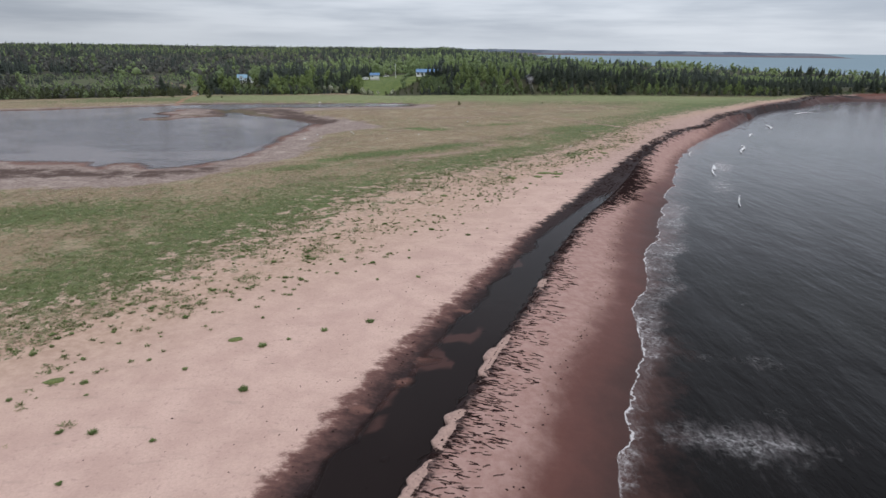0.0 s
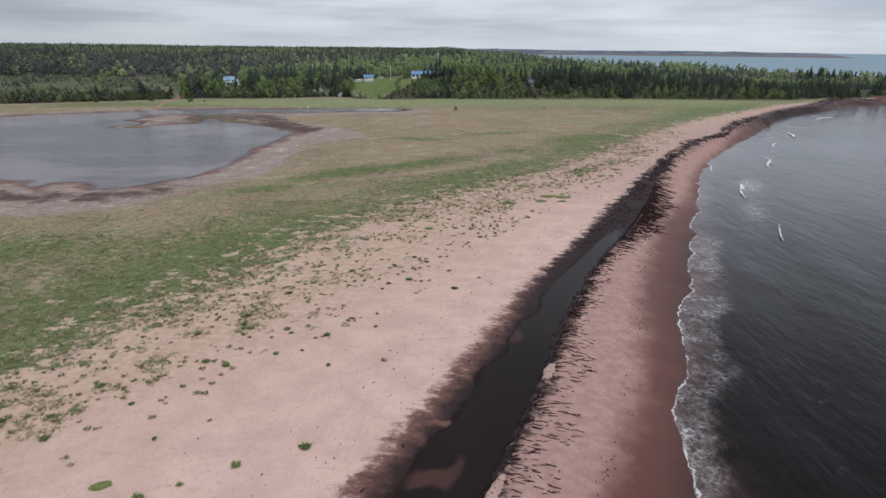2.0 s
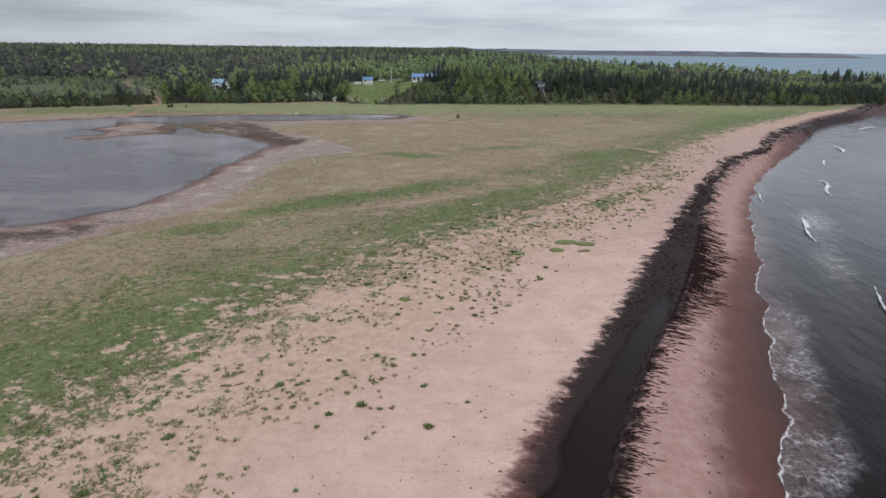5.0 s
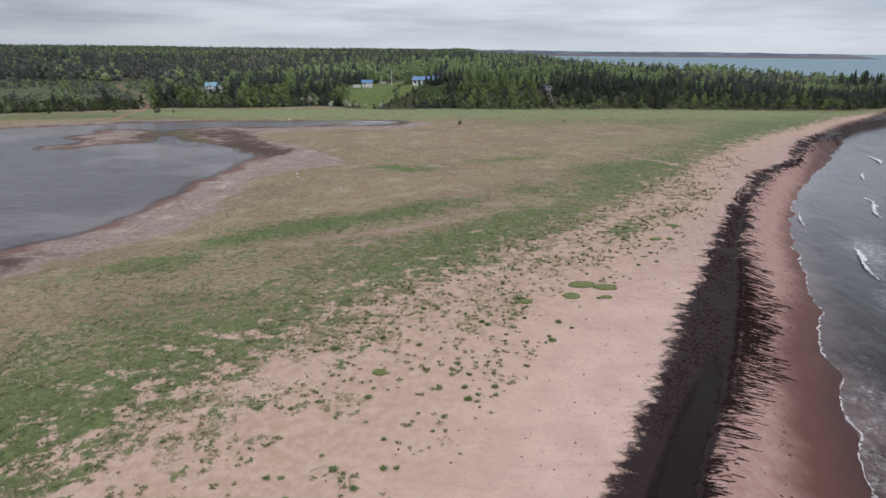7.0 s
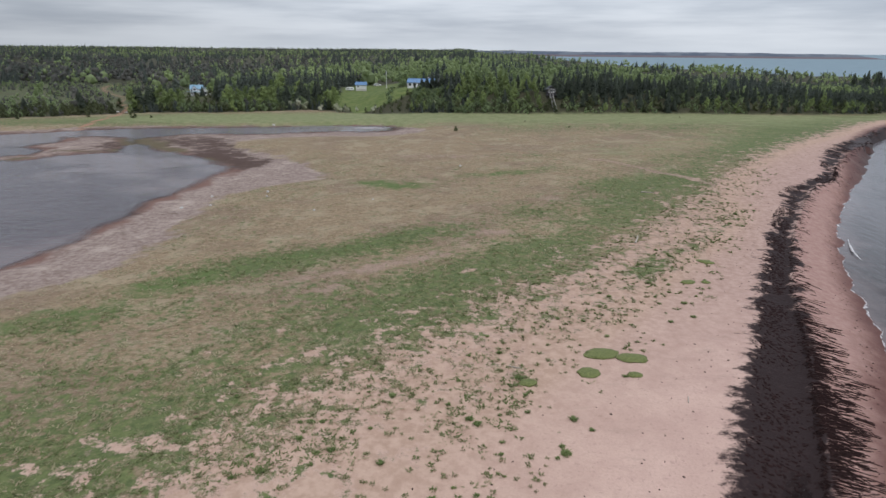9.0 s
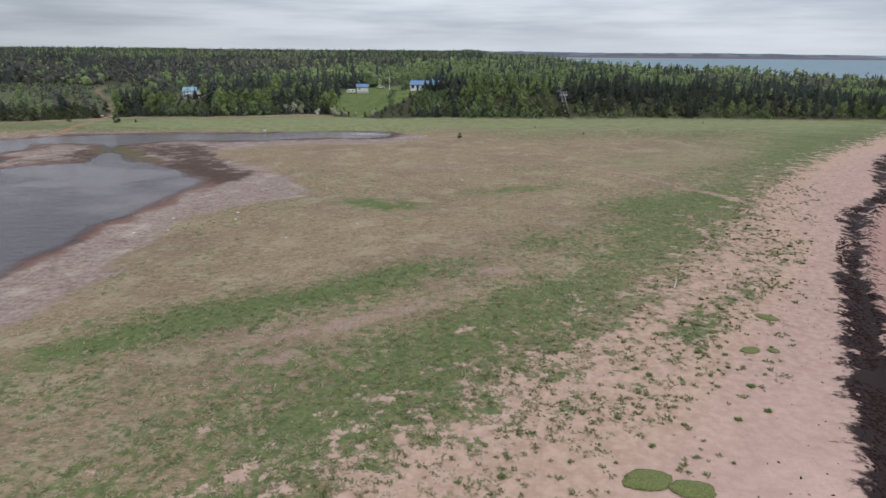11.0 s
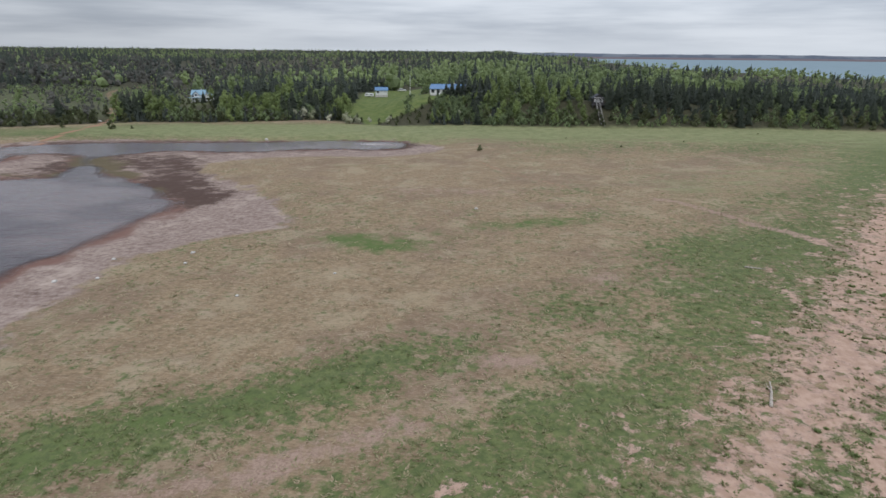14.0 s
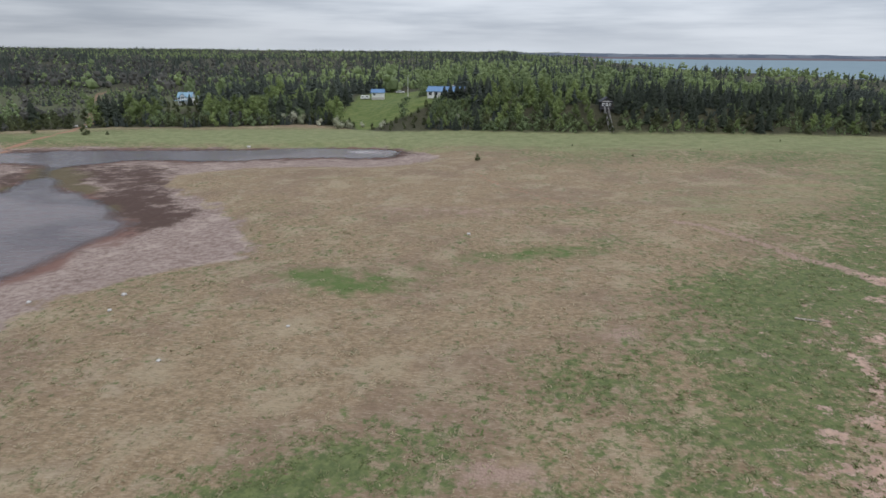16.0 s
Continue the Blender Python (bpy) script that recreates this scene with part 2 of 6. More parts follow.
def survey(x, y):
    """Where points lie in the plan, and the height of the land there."""
    x, y = np.asarray(x, float), np.asarray(y, float)
    s = {"sea": side(SHORE, x, y), "win": side(WRACK_IN, x, y), "wout": side(WRACK_OUT, x, y), "damp": side(DAMP, x, y)}
    s["sea"] = s["sea"] + np.where((np.abs(s["sea"]) < 60) & (y < 330), (rough_field(x, y, 4.5, 101, 3) - 0.5) * 2.4, 0)
    dense, sparse = side(MEADOW, x, y), -side(TUFTS, x, y)
    s["inland"] = -dense
    s["cover"] = np.where(dense <= 0, 1.0 + np.minimum(-dense, 20) / 20, np.where(sparse <= 0, np.maximum(sparse, -30) / 30, sparse / (sparse + dense + 1e-6)))
    s["cover"] = s["cover"] + 0.55 * spots(x, y, DUNES)
    pond = np.minimum.reduce([within(POND, x, y), -within(ISLET, x, y), *(-within(b, x, y) for b in BARS)]) + (rough_field(x, y, 5, 91, 4) - 0.5) * (3.6 + 1.2 * smooth(y, 195, 215))
    s["pond"], s["mud"] = pond, within(MUD, x, y)
    wood = y - np.interp(x, WOOD_X, WOOD_Y)
    s["deep"], s["wood"] = wood, np.minimum(wood, -s["sea"] - 5.0)
    shoal = np.zeros(x.shape)
    for cx, cy, rx, ry in SHOALS:
        shoal = np.maximum(shoal, np.exp(-((x - cx) / rx) ** 2 - ((y - cy) / ry) ** 2))
    s["shoal"] = shoal
    plain = 0.0113 * np.clip(x, -75, 80) + 0.0021 * np.clip(y, -50, 320)
    h = plain + (rough_field(x, y, 14, 3) - 0.5) * 0.35 * smooth(-s["win"], 2, 12) + (rough_field(x, y, 3.5, 9, 2) - 0.5) * 0.16 * smooth(-s["win"], -1, 5)
    h = h + 0.25 * smooth(s["cover"], 0.1, 0.9) * smooth(1.6 - s["cover"], 0, 0.6)
    # trough of the wrack line, then the berm and the beach face
    band = np.minimum(s["win"], -s["wout"])
    h = h - 0.6 * smooth(s["win"] + (rough_field(x, y, 3.2, 61, 2) - 0.5) * 1.8 * smooth(88 - y, 0, 14), -0.8, 2.8) * smooth(-s["wout"], -0.15, 0.7) + 0.12 * shoal * (band > 0)
    out = np.maximum(s["wout"], 0)
    t = out / (out + np.maximum(-s["sea"], 0) + 1e-6)
    h = np.where(s["wout"] > 0, (plain - 0.1) * (1 - t) + SEA_Z * t - 0.12 * smooth(out, 0.5, 0.0), h)
    # pond basin
    h = h + (np.minimum(h, -0.95 + 0.02 * np.maximum(-pond, 0)) - h) * smooth(s["mud"], -10, 3) * (s["sea"] < -30)
    h = np.where(pond > -3, np.minimum(h, POND_Z - 0.05 * pond), h)
    h = np.where(pond > 0, np.maximum(h, POND_Z - 0.16), h)
    # bank and woodland behind
    w = s["wood"]
    bank = np.interp(x, BANK_X, BANK_Z) * smooth(w, -2, np.interp(x, BANK_X, BANK_W))
    far = smooth(w, 130, 800) * 2.6 * smooth(-x, -60, 120) - smooth(w, 35, 230) * 4.5 * smooth(x, 10, 120) + smooth(w, 1200, 3600) * 3 * smooth(-s["sea"], 20, 400)
    h = h + (bank + far + (rough_field(x, y, 60, 5) - 0.5) * 2.2 * smooth(w, 20, 90) + (rough_field(x, y, 330, 15, 2) - 0.5) * 9 * smooth(w, 150, 500) * smooth(-s["sea"], 60, 300)) * (w > -2)
    h = np.where(s["sea"] > 0, np.maximum(SEA_Z - 0.06 * s["sea"], -5.0), h)
    s["z"] = h
    return s


def height(x, y):
    return float(survey(np.array([x]), np.array([y]))["z"][0])


# ---------------------------------------------------------------- mesh helpers


def raw_mesh(name, verts, faces, mats, attrs=None, smoothed=False):
    me = bpy.data.meshes.new(name)
    verts, faces = np.asarray(verts, np.float32), np.asarray(faces, np.int32)
    k = faces.shape[1]
    me.vertices.add(len(verts))
    me.vertices.foreach_set("co", verts.ravel())
    me.loops.add(faces.size)
    me.loops.foreach_set("vertex_index", faces.ravel())
    me.polygons.add(len(faces))
    me.polygons.foreach_set("loop_start", np.arange(0, faces.size, k, dtype=np.int32))
    me.polygons.foreach_set("loop_total", np.full(len(faces), k, np.int32))
    me.polygons.foreach_set("use_smooth", np.full(len(faces), smoothed, bool))
    for key, value in (attrs or {}).items():
        me.attributes.new(key, "FLOAT", "POINT").data.foreach_set("value", np.asarray(value, np.float32))
    for m in mats:
        me.materials.append(m)
    me.update(calc_edges=True)
    me.validate()
    return me


def bm_mesh(name, bm, mat, smoothed=False):
    me = bpy.data.meshes.new(name)
    for f in bm.faces:
        f.smooth = smoothed
    bm.normal_update()
    bm.to_mesh(me)
    bm.free()
    me.materials.append(mat)
    return me


def part(name, bm, mat, parent, label="", smoothed=False):
    ob = new(name, bm_mesh(name, bm, mat, smoothed))
    ob.parent = parent
    return tagged(ob, label) if label else ob


def box(bm, x0, x1, y0, y1, z0, z1):
    r = bmesh.ops.create_cube(bm, size=1, matrix=Matrix.LocRotScale(((x0 + x1) / 2, (y0 + y1) / 2, (z0 + z1) / 2), None, (x1 - x0, y1 - y0, z1 - z0)))
    return r["verts"]


def boxed(*dims, bevel=0.0):
    bm = bmesh.new()
    box(bm, *dims)
    if bevel:
        bmesh.ops.bevel(bm, geom=list(bm.edges), offset=bevel, segments=1, affect="EDGES")
    return bm


def bar(bm, a, b, w, h):
    """A square bar from a to b."""
    a, b = Vector(a), Vector(b)
    m = Matrix.Translation((a + b) / 2) @ (b - a).to_track_quat("Z", "Y").to_matrix().to_4x4() @ Matrix.Diagonal((w, h, (b - a).length, 1))
    bmesh.ops.create_cube(bm, size=1, matrix=m)


def rod(bm, a, b, r0, r1, seg=8):
    a, b = Vector(a), Vector(b)
    m = Matrix.Translation((a + b) / 2) @ (b - a).to_track_quat("Z", "Y").to_matrix().to_4x4()
    bmesh.ops.create_cone(bm, cap_ends=True, segments=seg, radius1=r0, radius2=r1, depth=(b - a).length, matrix=m)


def scatter(base_v, base_f, pos, turn, size, tall):
    """Many turned and scaled copies of one small mesh as one set of arrays."""
    n, k = len(pos), len(base_v)
    c, s = np.cos(turn)[:, None], np.sin(turn)[:, None]
    x, y = base_v[None, :, 0] * size[:, None], base_v[None, :, 1] * size[:, None]
    v = np.stack([x * c - y * s + pos[:, :1], x * s + y * c + pos[:, 1:2], base_v[None, :, 2] * tall[:, None] + pos[:, 2:3]], 2).reshape(-1, 3)
    f = (base_f[None] + (np.arange(n) * k)[:, None, None]).reshape(-1, base_f.shape[1])
    return v, f

# ---------------------------------------------------------------- materials


def ground_material():
    m, nt, b = material("sand_meadow_and_mud", 0.9)
    b.inputs["Specular IOR Level"].default_value = 0.2
    big, mid, small, tiny = grain(nt, 0.05, 5), grain(nt, 0.28, 5), grain(nt, 1.3, 5, 0.65), grain(nt, 6.0, 4, 0.7)
    blown = grain(nt, 0.9, 5, 0.6, (0.35, 1.4, 1), 0.5)
    # dry sand of the upper beach
    sand = blend(nt, ease(nt, mid, 0.3, 0.7), (0.525, 0.35, 0.29), (0.63, 0.434, 0.36))
    sand = blend(nt, ease(nt, tiny, 0.35, 0.75, 0.0, 0.35), sand, (0.36, 0.24, 0.195))
    sand = blend(nt, ease(nt, blown, 0.58, 0.72, 0.0, 0.4), sand, (0.37, 0.27, 0.215))
    sand = blend(nt, ease(nt, grain(nt, 3.2, 2, 0.5), 0.62, 0.70, 0.0, 0.4), sand, (0.33, 0.215, 0.18))
    sand = blend(nt, ease(nt, node(nt, "ShaderNodeSeparateXYZ", Vector=place(nt)).outputs["Y"], 97.0, 150.0, 0.0, 0.75), sand, blend(nt, ease(nt, small, 0.35, 0.65), (0.31, 0.195, 0.165), (0.43, 0.295, 0.255)))
    # dead straw, living grass, bare litter
    straw = blend(nt, ease(nt, grain(nt, 1.7, 8, 0.78), 0.32, 0.68), (0.19, 0.131, 0.078), (0.34, 0.25, 0.156))
    straw = blend(nt, ease(nt, big, 0.46, 0.6, 0.0, 0.55), straw, (0.20, 0.135, 0.095))
    straw = blend(nt, ease(nt, mid, 0.5, 0.7, 0.0, 0.6), straw, (0.35, 0.28, 0.195))
    straw = blend(nt, ease(nt, grain(nt, 1.1, 7, 0.75), 0.52, 0.68, 0.0, 0.6), straw, (0.13, 0.105, 0.065))
    straw = blend(nt, ease(nt, grain(nt, 0.13, 4, 0.6), 0.52, 0.66, 0.0, 0.5), straw, (0.375, 0.305, 0.20))
    straw = blend(nt, ease(nt, grain(nt, 0.09, 5, 0.65, (0.6, 1.4, 1), 0.3), 0.55, 0.7, 0.0, 0.5), straw, (0.19, 0.128, 0.085))
    strand = grain(nt, 4.0, 6, 0.75, (0.4, 1.7, 1), 0.7)
    straw = blend(nt, ease(nt, strand, 0.52, 0.66, 0.0, 0.6), straw, (0.40, 0.335, 0.25))
    straw = blend(nt, ease(nt, strand, 0.48, 0.34, 0.0, 0.6), straw, (0.12, 0.095, 0.06))
    green = blend(nt, ease(nt, grain(nt, 1.6, 7, 0.75), 0.32, 0.68), (0.062, 0.092, 0.032), (0.148, 0.176, 0.064))
    lush = calc(nt, "ADD", attr(nt, "green"), calc(nt, "ADD", calc(nt, "MULTIPLY", calc(nt, "SUBTRACT", grain(nt, 1.1, 8, 0.8), 0.5), 6.0), calc(nt, "MULTIPLY", calc(nt, "SUBTRACT", mid, 0.5), 1.5)))
    grass = blend(nt, ease(nt, lush, 0.3, 1.05, 0.0, 0.93), straw, green)
    grass = blend(nt, ease(nt, calc(nt, "ADD", attr(nt, "fresh"), calc(nt, "MULTIPLY", calc(nt, "SUBTRACT", grain(nt, 0.4, 8, 0.75), 0.5), 3.2)), 0.3, 1.3), grass, blend(nt, small, (0.07, 0.11, 0.032), (0.13, 0.17, 0.056)))
    hay = calc(nt, "ADD", attr(nt, "hay"), calc(nt, "MULTIPLY", calc(nt, "SUBTRACT", grain(nt, 0.16, 7, 0.72, (0.5, 1.6, 1)), 0.5), 2.0))
    grass = blend(nt, ease(nt, hay, 0.3, 1.1, 0.0, 0.85), grass, blend(nt, ease(nt, grain(nt, 0.4, 6, 0.7), 0.3, 0.7), (0.165, 0.185, 0.082), (0.26, 0.268, 0.135)))
    litter = blend(nt, ease(nt, tiny, 0.3, 0.7), (0.25, 0.165, 0.125), (0.40, 0.285, 0.228))
    grass = blend(nt, calc(nt, "MULTIPLY", ease(nt, grain(nt, 0.75, 7, 0.72), 0.60, 0.70), ease(nt, attr(nt, "green"), 0.3, 0.9, 0.0, 0.8)), grass, blend(nt, ease(nt, tiny, 0.35, 0.65), (0.27, 0.185, 0.125), (0.42, 0.31, 0.22)))
    bare = calc(nt, "ADD", attr(nt, "bare"), calc(nt, "MULTIPLY", calc(nt, "SUBTRACT", grain(nt, 0.6, 8, 0.8), 0.5), 4.4))
    grass = blend(nt, ease(nt, bare, 0.35, 1.15, 0.0, 0.9), grass, litter)
    tuft = calc(nt, "ADD", attr(nt, "cover"), calc(nt, "MULTIPLY", calc(nt, "SUBTRACT", grain(nt, 0.45, 7, 0.75), 0.5), 4.2))
    col = blend(nt, ease(nt, tuft, 0.70, 1.0), sand, grass)
    sandy = ease(nt, attr(nt, "cover"), -0.4, 0.4, 0.0, 0.8)
    col = blend(nt, calc(nt, "MULTIPLY", sandy, ease(nt, tuft, 0.9, 0.55)), col, blend(nt, ease(nt, small, 0.35, 0.65), (0.385, 0.255, 0.18), (0.50, 0.348, 0.258)))
    # pond flats
    flat = blend(nt, ease(nt, small, 0.35, 0.65), (0.215, 0.152, 0.127), (0.33, 0.258, 0.222))
    flat = blend(nt, ease(nt, grain(nt, 0.17, 7, 0.72), 0.50, 0.68, 0.0, 0.75), flat, (0.45, 0.362, 0.305))
    flat = blend(nt, ease(nt, grain(nt, 0.35, 7, 0.75, (0.7, 1.3, 1), 0.9), 0.52, 0.7, 0.0, 0.6), flat, (0.17, 0.115, 0.095))
    edge = calc(nt, "ADD", attr(nt, "pond"), calc(nt, "MULTIPLY", calc(nt, "SUBTRACT", grain(nt, 0.12, 5, 0.6), 0.5), 14.0))
    flat = blend(nt, ease(nt, edge, -2.8, 0.6), flat, blend(nt, small, (0.15, 0.08, 0.063), (0.22, 0.125, 0.10)))
    mire = calc(nt, "ADD", attr(nt, "mire"), calc(nt, "MULTIPLY", calc(nt, "SUBTRACT", grain(nt, 0.3, 8, 0.78, (0.9, 1.15, 1)), 0.5), 4.4))
    flat = blend(nt, ease(nt, mire, 0.2, 1.15), flat, blend(nt, small, (0.055, 0.035, 0.028), (0.11, 0.066, 0.052)))
    algae = calc(nt, "ADD", attr(nt, "algae"), calc(nt, "MULTIPLY", calc(nt, "SUBTRACT", grain(nt, 0.4, 7, 0.75, (0.5, 1.5, 1), 0.1), 0.5), 2.2))
    flat = blend(nt, ease(nt, algae, 0.3, 0.8, 0.0, 0.9), flat, blend(nt, small, (0.085, 0.066, 0.036), (0.15, 0.122, 0.066)))
    mud = calc(nt, "ADD", attr(nt, "mud"), calc(nt, "MULTIPLY", calc(nt, "SUBTRACT", grain(nt, 0.25, 6, 0.7), 0.5), 12.0))
    mudf = ease(nt, mud, -0.6, 1.6)
    col = blend(nt, mudf, col, flat)
    # beach face, damp below
    face = blend(nt, ease(nt, small, 0.3, 0.7), (0.315, 0.182, 0.152), (0.405, 0.256, 0.218))
    out = attr(nt, "wout")
    col = blend(nt, ease(nt, out, -0.2, 0.4), col, face)
    damp = calc(nt, "ADD", attr(nt, "damp"), calc(nt, "MULTIPLY", calc(nt, "SUBTRACT", mid, 0.5), 3.0))
    damp = calc(nt, "ADD", damp, calc(nt, "MULTIPLY", calc(nt, "SUBTRACT", grain(nt, 0.6, 6, 0.7, (1.0, 0.6, 1), -0.45), 0.5), 2.0))
    dampf = ease(nt, damp, -2.6, 0.9)
    col = blend(nt, dampf, col, blend(nt, ease(nt, damp, 0.4, 4.6), blend(nt, small, (0.095, 0.034, 0.025), (0.125, 0.046, 0.035)), (0.052, 0.0205, 0.0155)))
    # rotting weed in the trough
    north = node(nt, "ShaderNodeSeparateXYZ", Vector=place(nt)).outputs["Y"]
    rag = calc(nt, "MULTIPLY", calc(nt, "SUBTRACT", grain(nt, 0.75, 8, 0.78, (0.7, 1.2, 1)), 0.5), 5.6)
    patchy = calc(nt, "MULTIPLY", calc(nt, "SUBTRACT", grain(nt, 0.33, 5, 0.7, (0.7, 1.2, 1), -0.3), 0.5), ease(nt, north, 96.0, 150.0, 1.5, 11.0))
    rag = calc(nt, "ADD", rag, patchy)
    wr = calc(nt, "SUBTRACT", calc(nt, "ADD", attr(nt, "wrack"), rag), calc(nt, "MULTIPLY", attr(nt, "shoal"), 0.4))
    east = node(nt, "ShaderNodeSeparateXYZ", Vector=place(nt)).outputs["X"]
    wr = calc(nt, "SUBTRACT", wr, calc(nt, "ADD", ease(nt, north, 115.0, 190.0, 0.0, 0.9), ease(nt, east, 170.0, 260.0, 0.0, -0.9)))
    wr = calc(nt, "ADD", wr, calc(nt, "MULTIPLY", ease(nt, north, 90.0, 102.0, 0.0, 0.3), ease(nt, north, 125.0, 150.0, 1.0, 0.0)))
    wrf = ease(nt, wr, calc(nt, "MULTIPLY", ease(nt, north, 70.0, 100.0, 1.0, 0.75), -1.1), 0.1)
    comb = calc(nt, "ADD", attr(nt, "comb"), calc(nt, "MULTIPLY", calc(nt, "SUBTRACT", grain(nt, 1.0, 6, 0.6, (0.3, 6.0, 1), 0.0), 0.5), 2.8))
    comb = calc(nt, "ADD", comb, calc(nt, "MULTIPLY", calc(nt, "SUBTRACT", mid, 0.5), 1.4))
    combf = calc(nt, "MULTIPLY", ease(nt, calc(nt, "ADD", comb, calc(nt, "MULTIPLY", calc(nt, "SUBTRACT", grain(nt, 2.4, 4, 0.7), 0.5), 1.5)), 0.66, 0.80), ease(nt, attr(nt, "comb"), 0.02, 0.12))
    wrf = calc(nt, "MAXIMUM", wrf, combf)
    into = calc(nt, "MAXIMUM", calc(nt, "ADD", attr(nt, "win"), calc(nt, "MULTIPLY", rag, 0.8)), calc(nt, "MULTIPLY", combf, 3.0))
    weed = blend(nt, ease(nt, into, -1.0, ease(nt, north, 66.0, 92.0, 1.9, 0.0)), (0.20, 0.098, 0.08), (0.024, 0.013, 0.0125))
    weed = blend(nt, ease(nt, small, 0.56, 0.75, 0.0, 0.5), weed, (0.07, 0.042, 0.038))
    weed = blend(nt, ease(nt, calc(nt, "ADD", attr(nt, "shoal"), calc(nt, "MULTIPLY", calc(nt, "SUBTRACT", small, 0.5), 1.4)), 0.3, 0.8, 0.0, 0.85), weed, (0.17, 0.082, 0.064))
    col = blend(nt, wrf, col, weed)
    # wood floor, dirt road, foot paths
    floor = blend(nt, ease(nt, small, 0.3, 0.7), (0.035, 0.036, 0.02), (0.075, 0.07, 0.04))
    floor = blend(nt, ease(nt, attr(nt, "lawn"), 0.3, 0.6), floor, blend(nt, ease(nt, grain(nt, 0.35, 6, 0.7), 0.35, 0.65), (0.075, 0.112, 0.026), (0.15, 0.175, 0.055)))
    floor = blend(nt, ease(nt, attr(nt, "marsh"), 0.3, 0.7), floor, blend(nt, ease(nt, mid, 0.35, 0.65), (0.085, 0.08, 0.046), (0.085, 0.102, 0.044)))
    wf = ease(nt, calc(nt, "ADD", attr(nt, "wood"), calc(nt, "MULTIPLY", calc(nt, "SUBTRACT", mid, 0.5), 6.0)), -2.0, 2.0)
    col = blend(nt, wf, col, floor)
    dirt = blend(nt, small, (0.27, 0.14, 0.09), (0.38, 0.22, 0.15))
    col = blend(nt, ease(nt, calc(nt, "ADD", attr(nt, "road"), calc(nt, "MULTIPLY", calc(nt, "SUBTRACT", small, 0.5), 0.9)), 0.4, 0.65), col, dirt)
    cliff = calc(nt, "ADD", attr(nt, "cliff"), calc(nt, "MULTIPLY", calc(nt, "SUBTRACT", mid, 0.5), 0.8))
    col = blend(nt, ease(nt, cliff, 0.4, 0.7), col, blend(nt, small, (0.10, 0.042, 0.032), (0.17, 0.07, 0.05)))
    link(nt, col, b, "Base Color")
    wet = calc(nt, "MAXIMUM", calc(nt, "MULTIPLY", dampf, 0.36), calc(nt, "MULTIPLY", wrf, 0.1))
    link(nt, calc(nt, "SUBTRACT", 0.92, wet), b, "Roughness")
    hgt = calc(nt, "ADD", calc(nt, "MULTIPLY", small, 0.7), calc(nt, "MULTIPLY", tiny, 0.35))
    flatn = calc(nt, "SUBTRACT", 1.0, calc(nt, "MULTIPLY", dampf, 0.8))
    flatn = calc(nt, "MULTIPLY", flatn, calc(nt, "SUBTRACT", 1.0, calc(nt, "MULTIPLY", mudf, 0.7)))
    bumped(nt, b, calc(nt, "MULTIPLY", hgt, flatn), 0.55, 0.22)
    return m


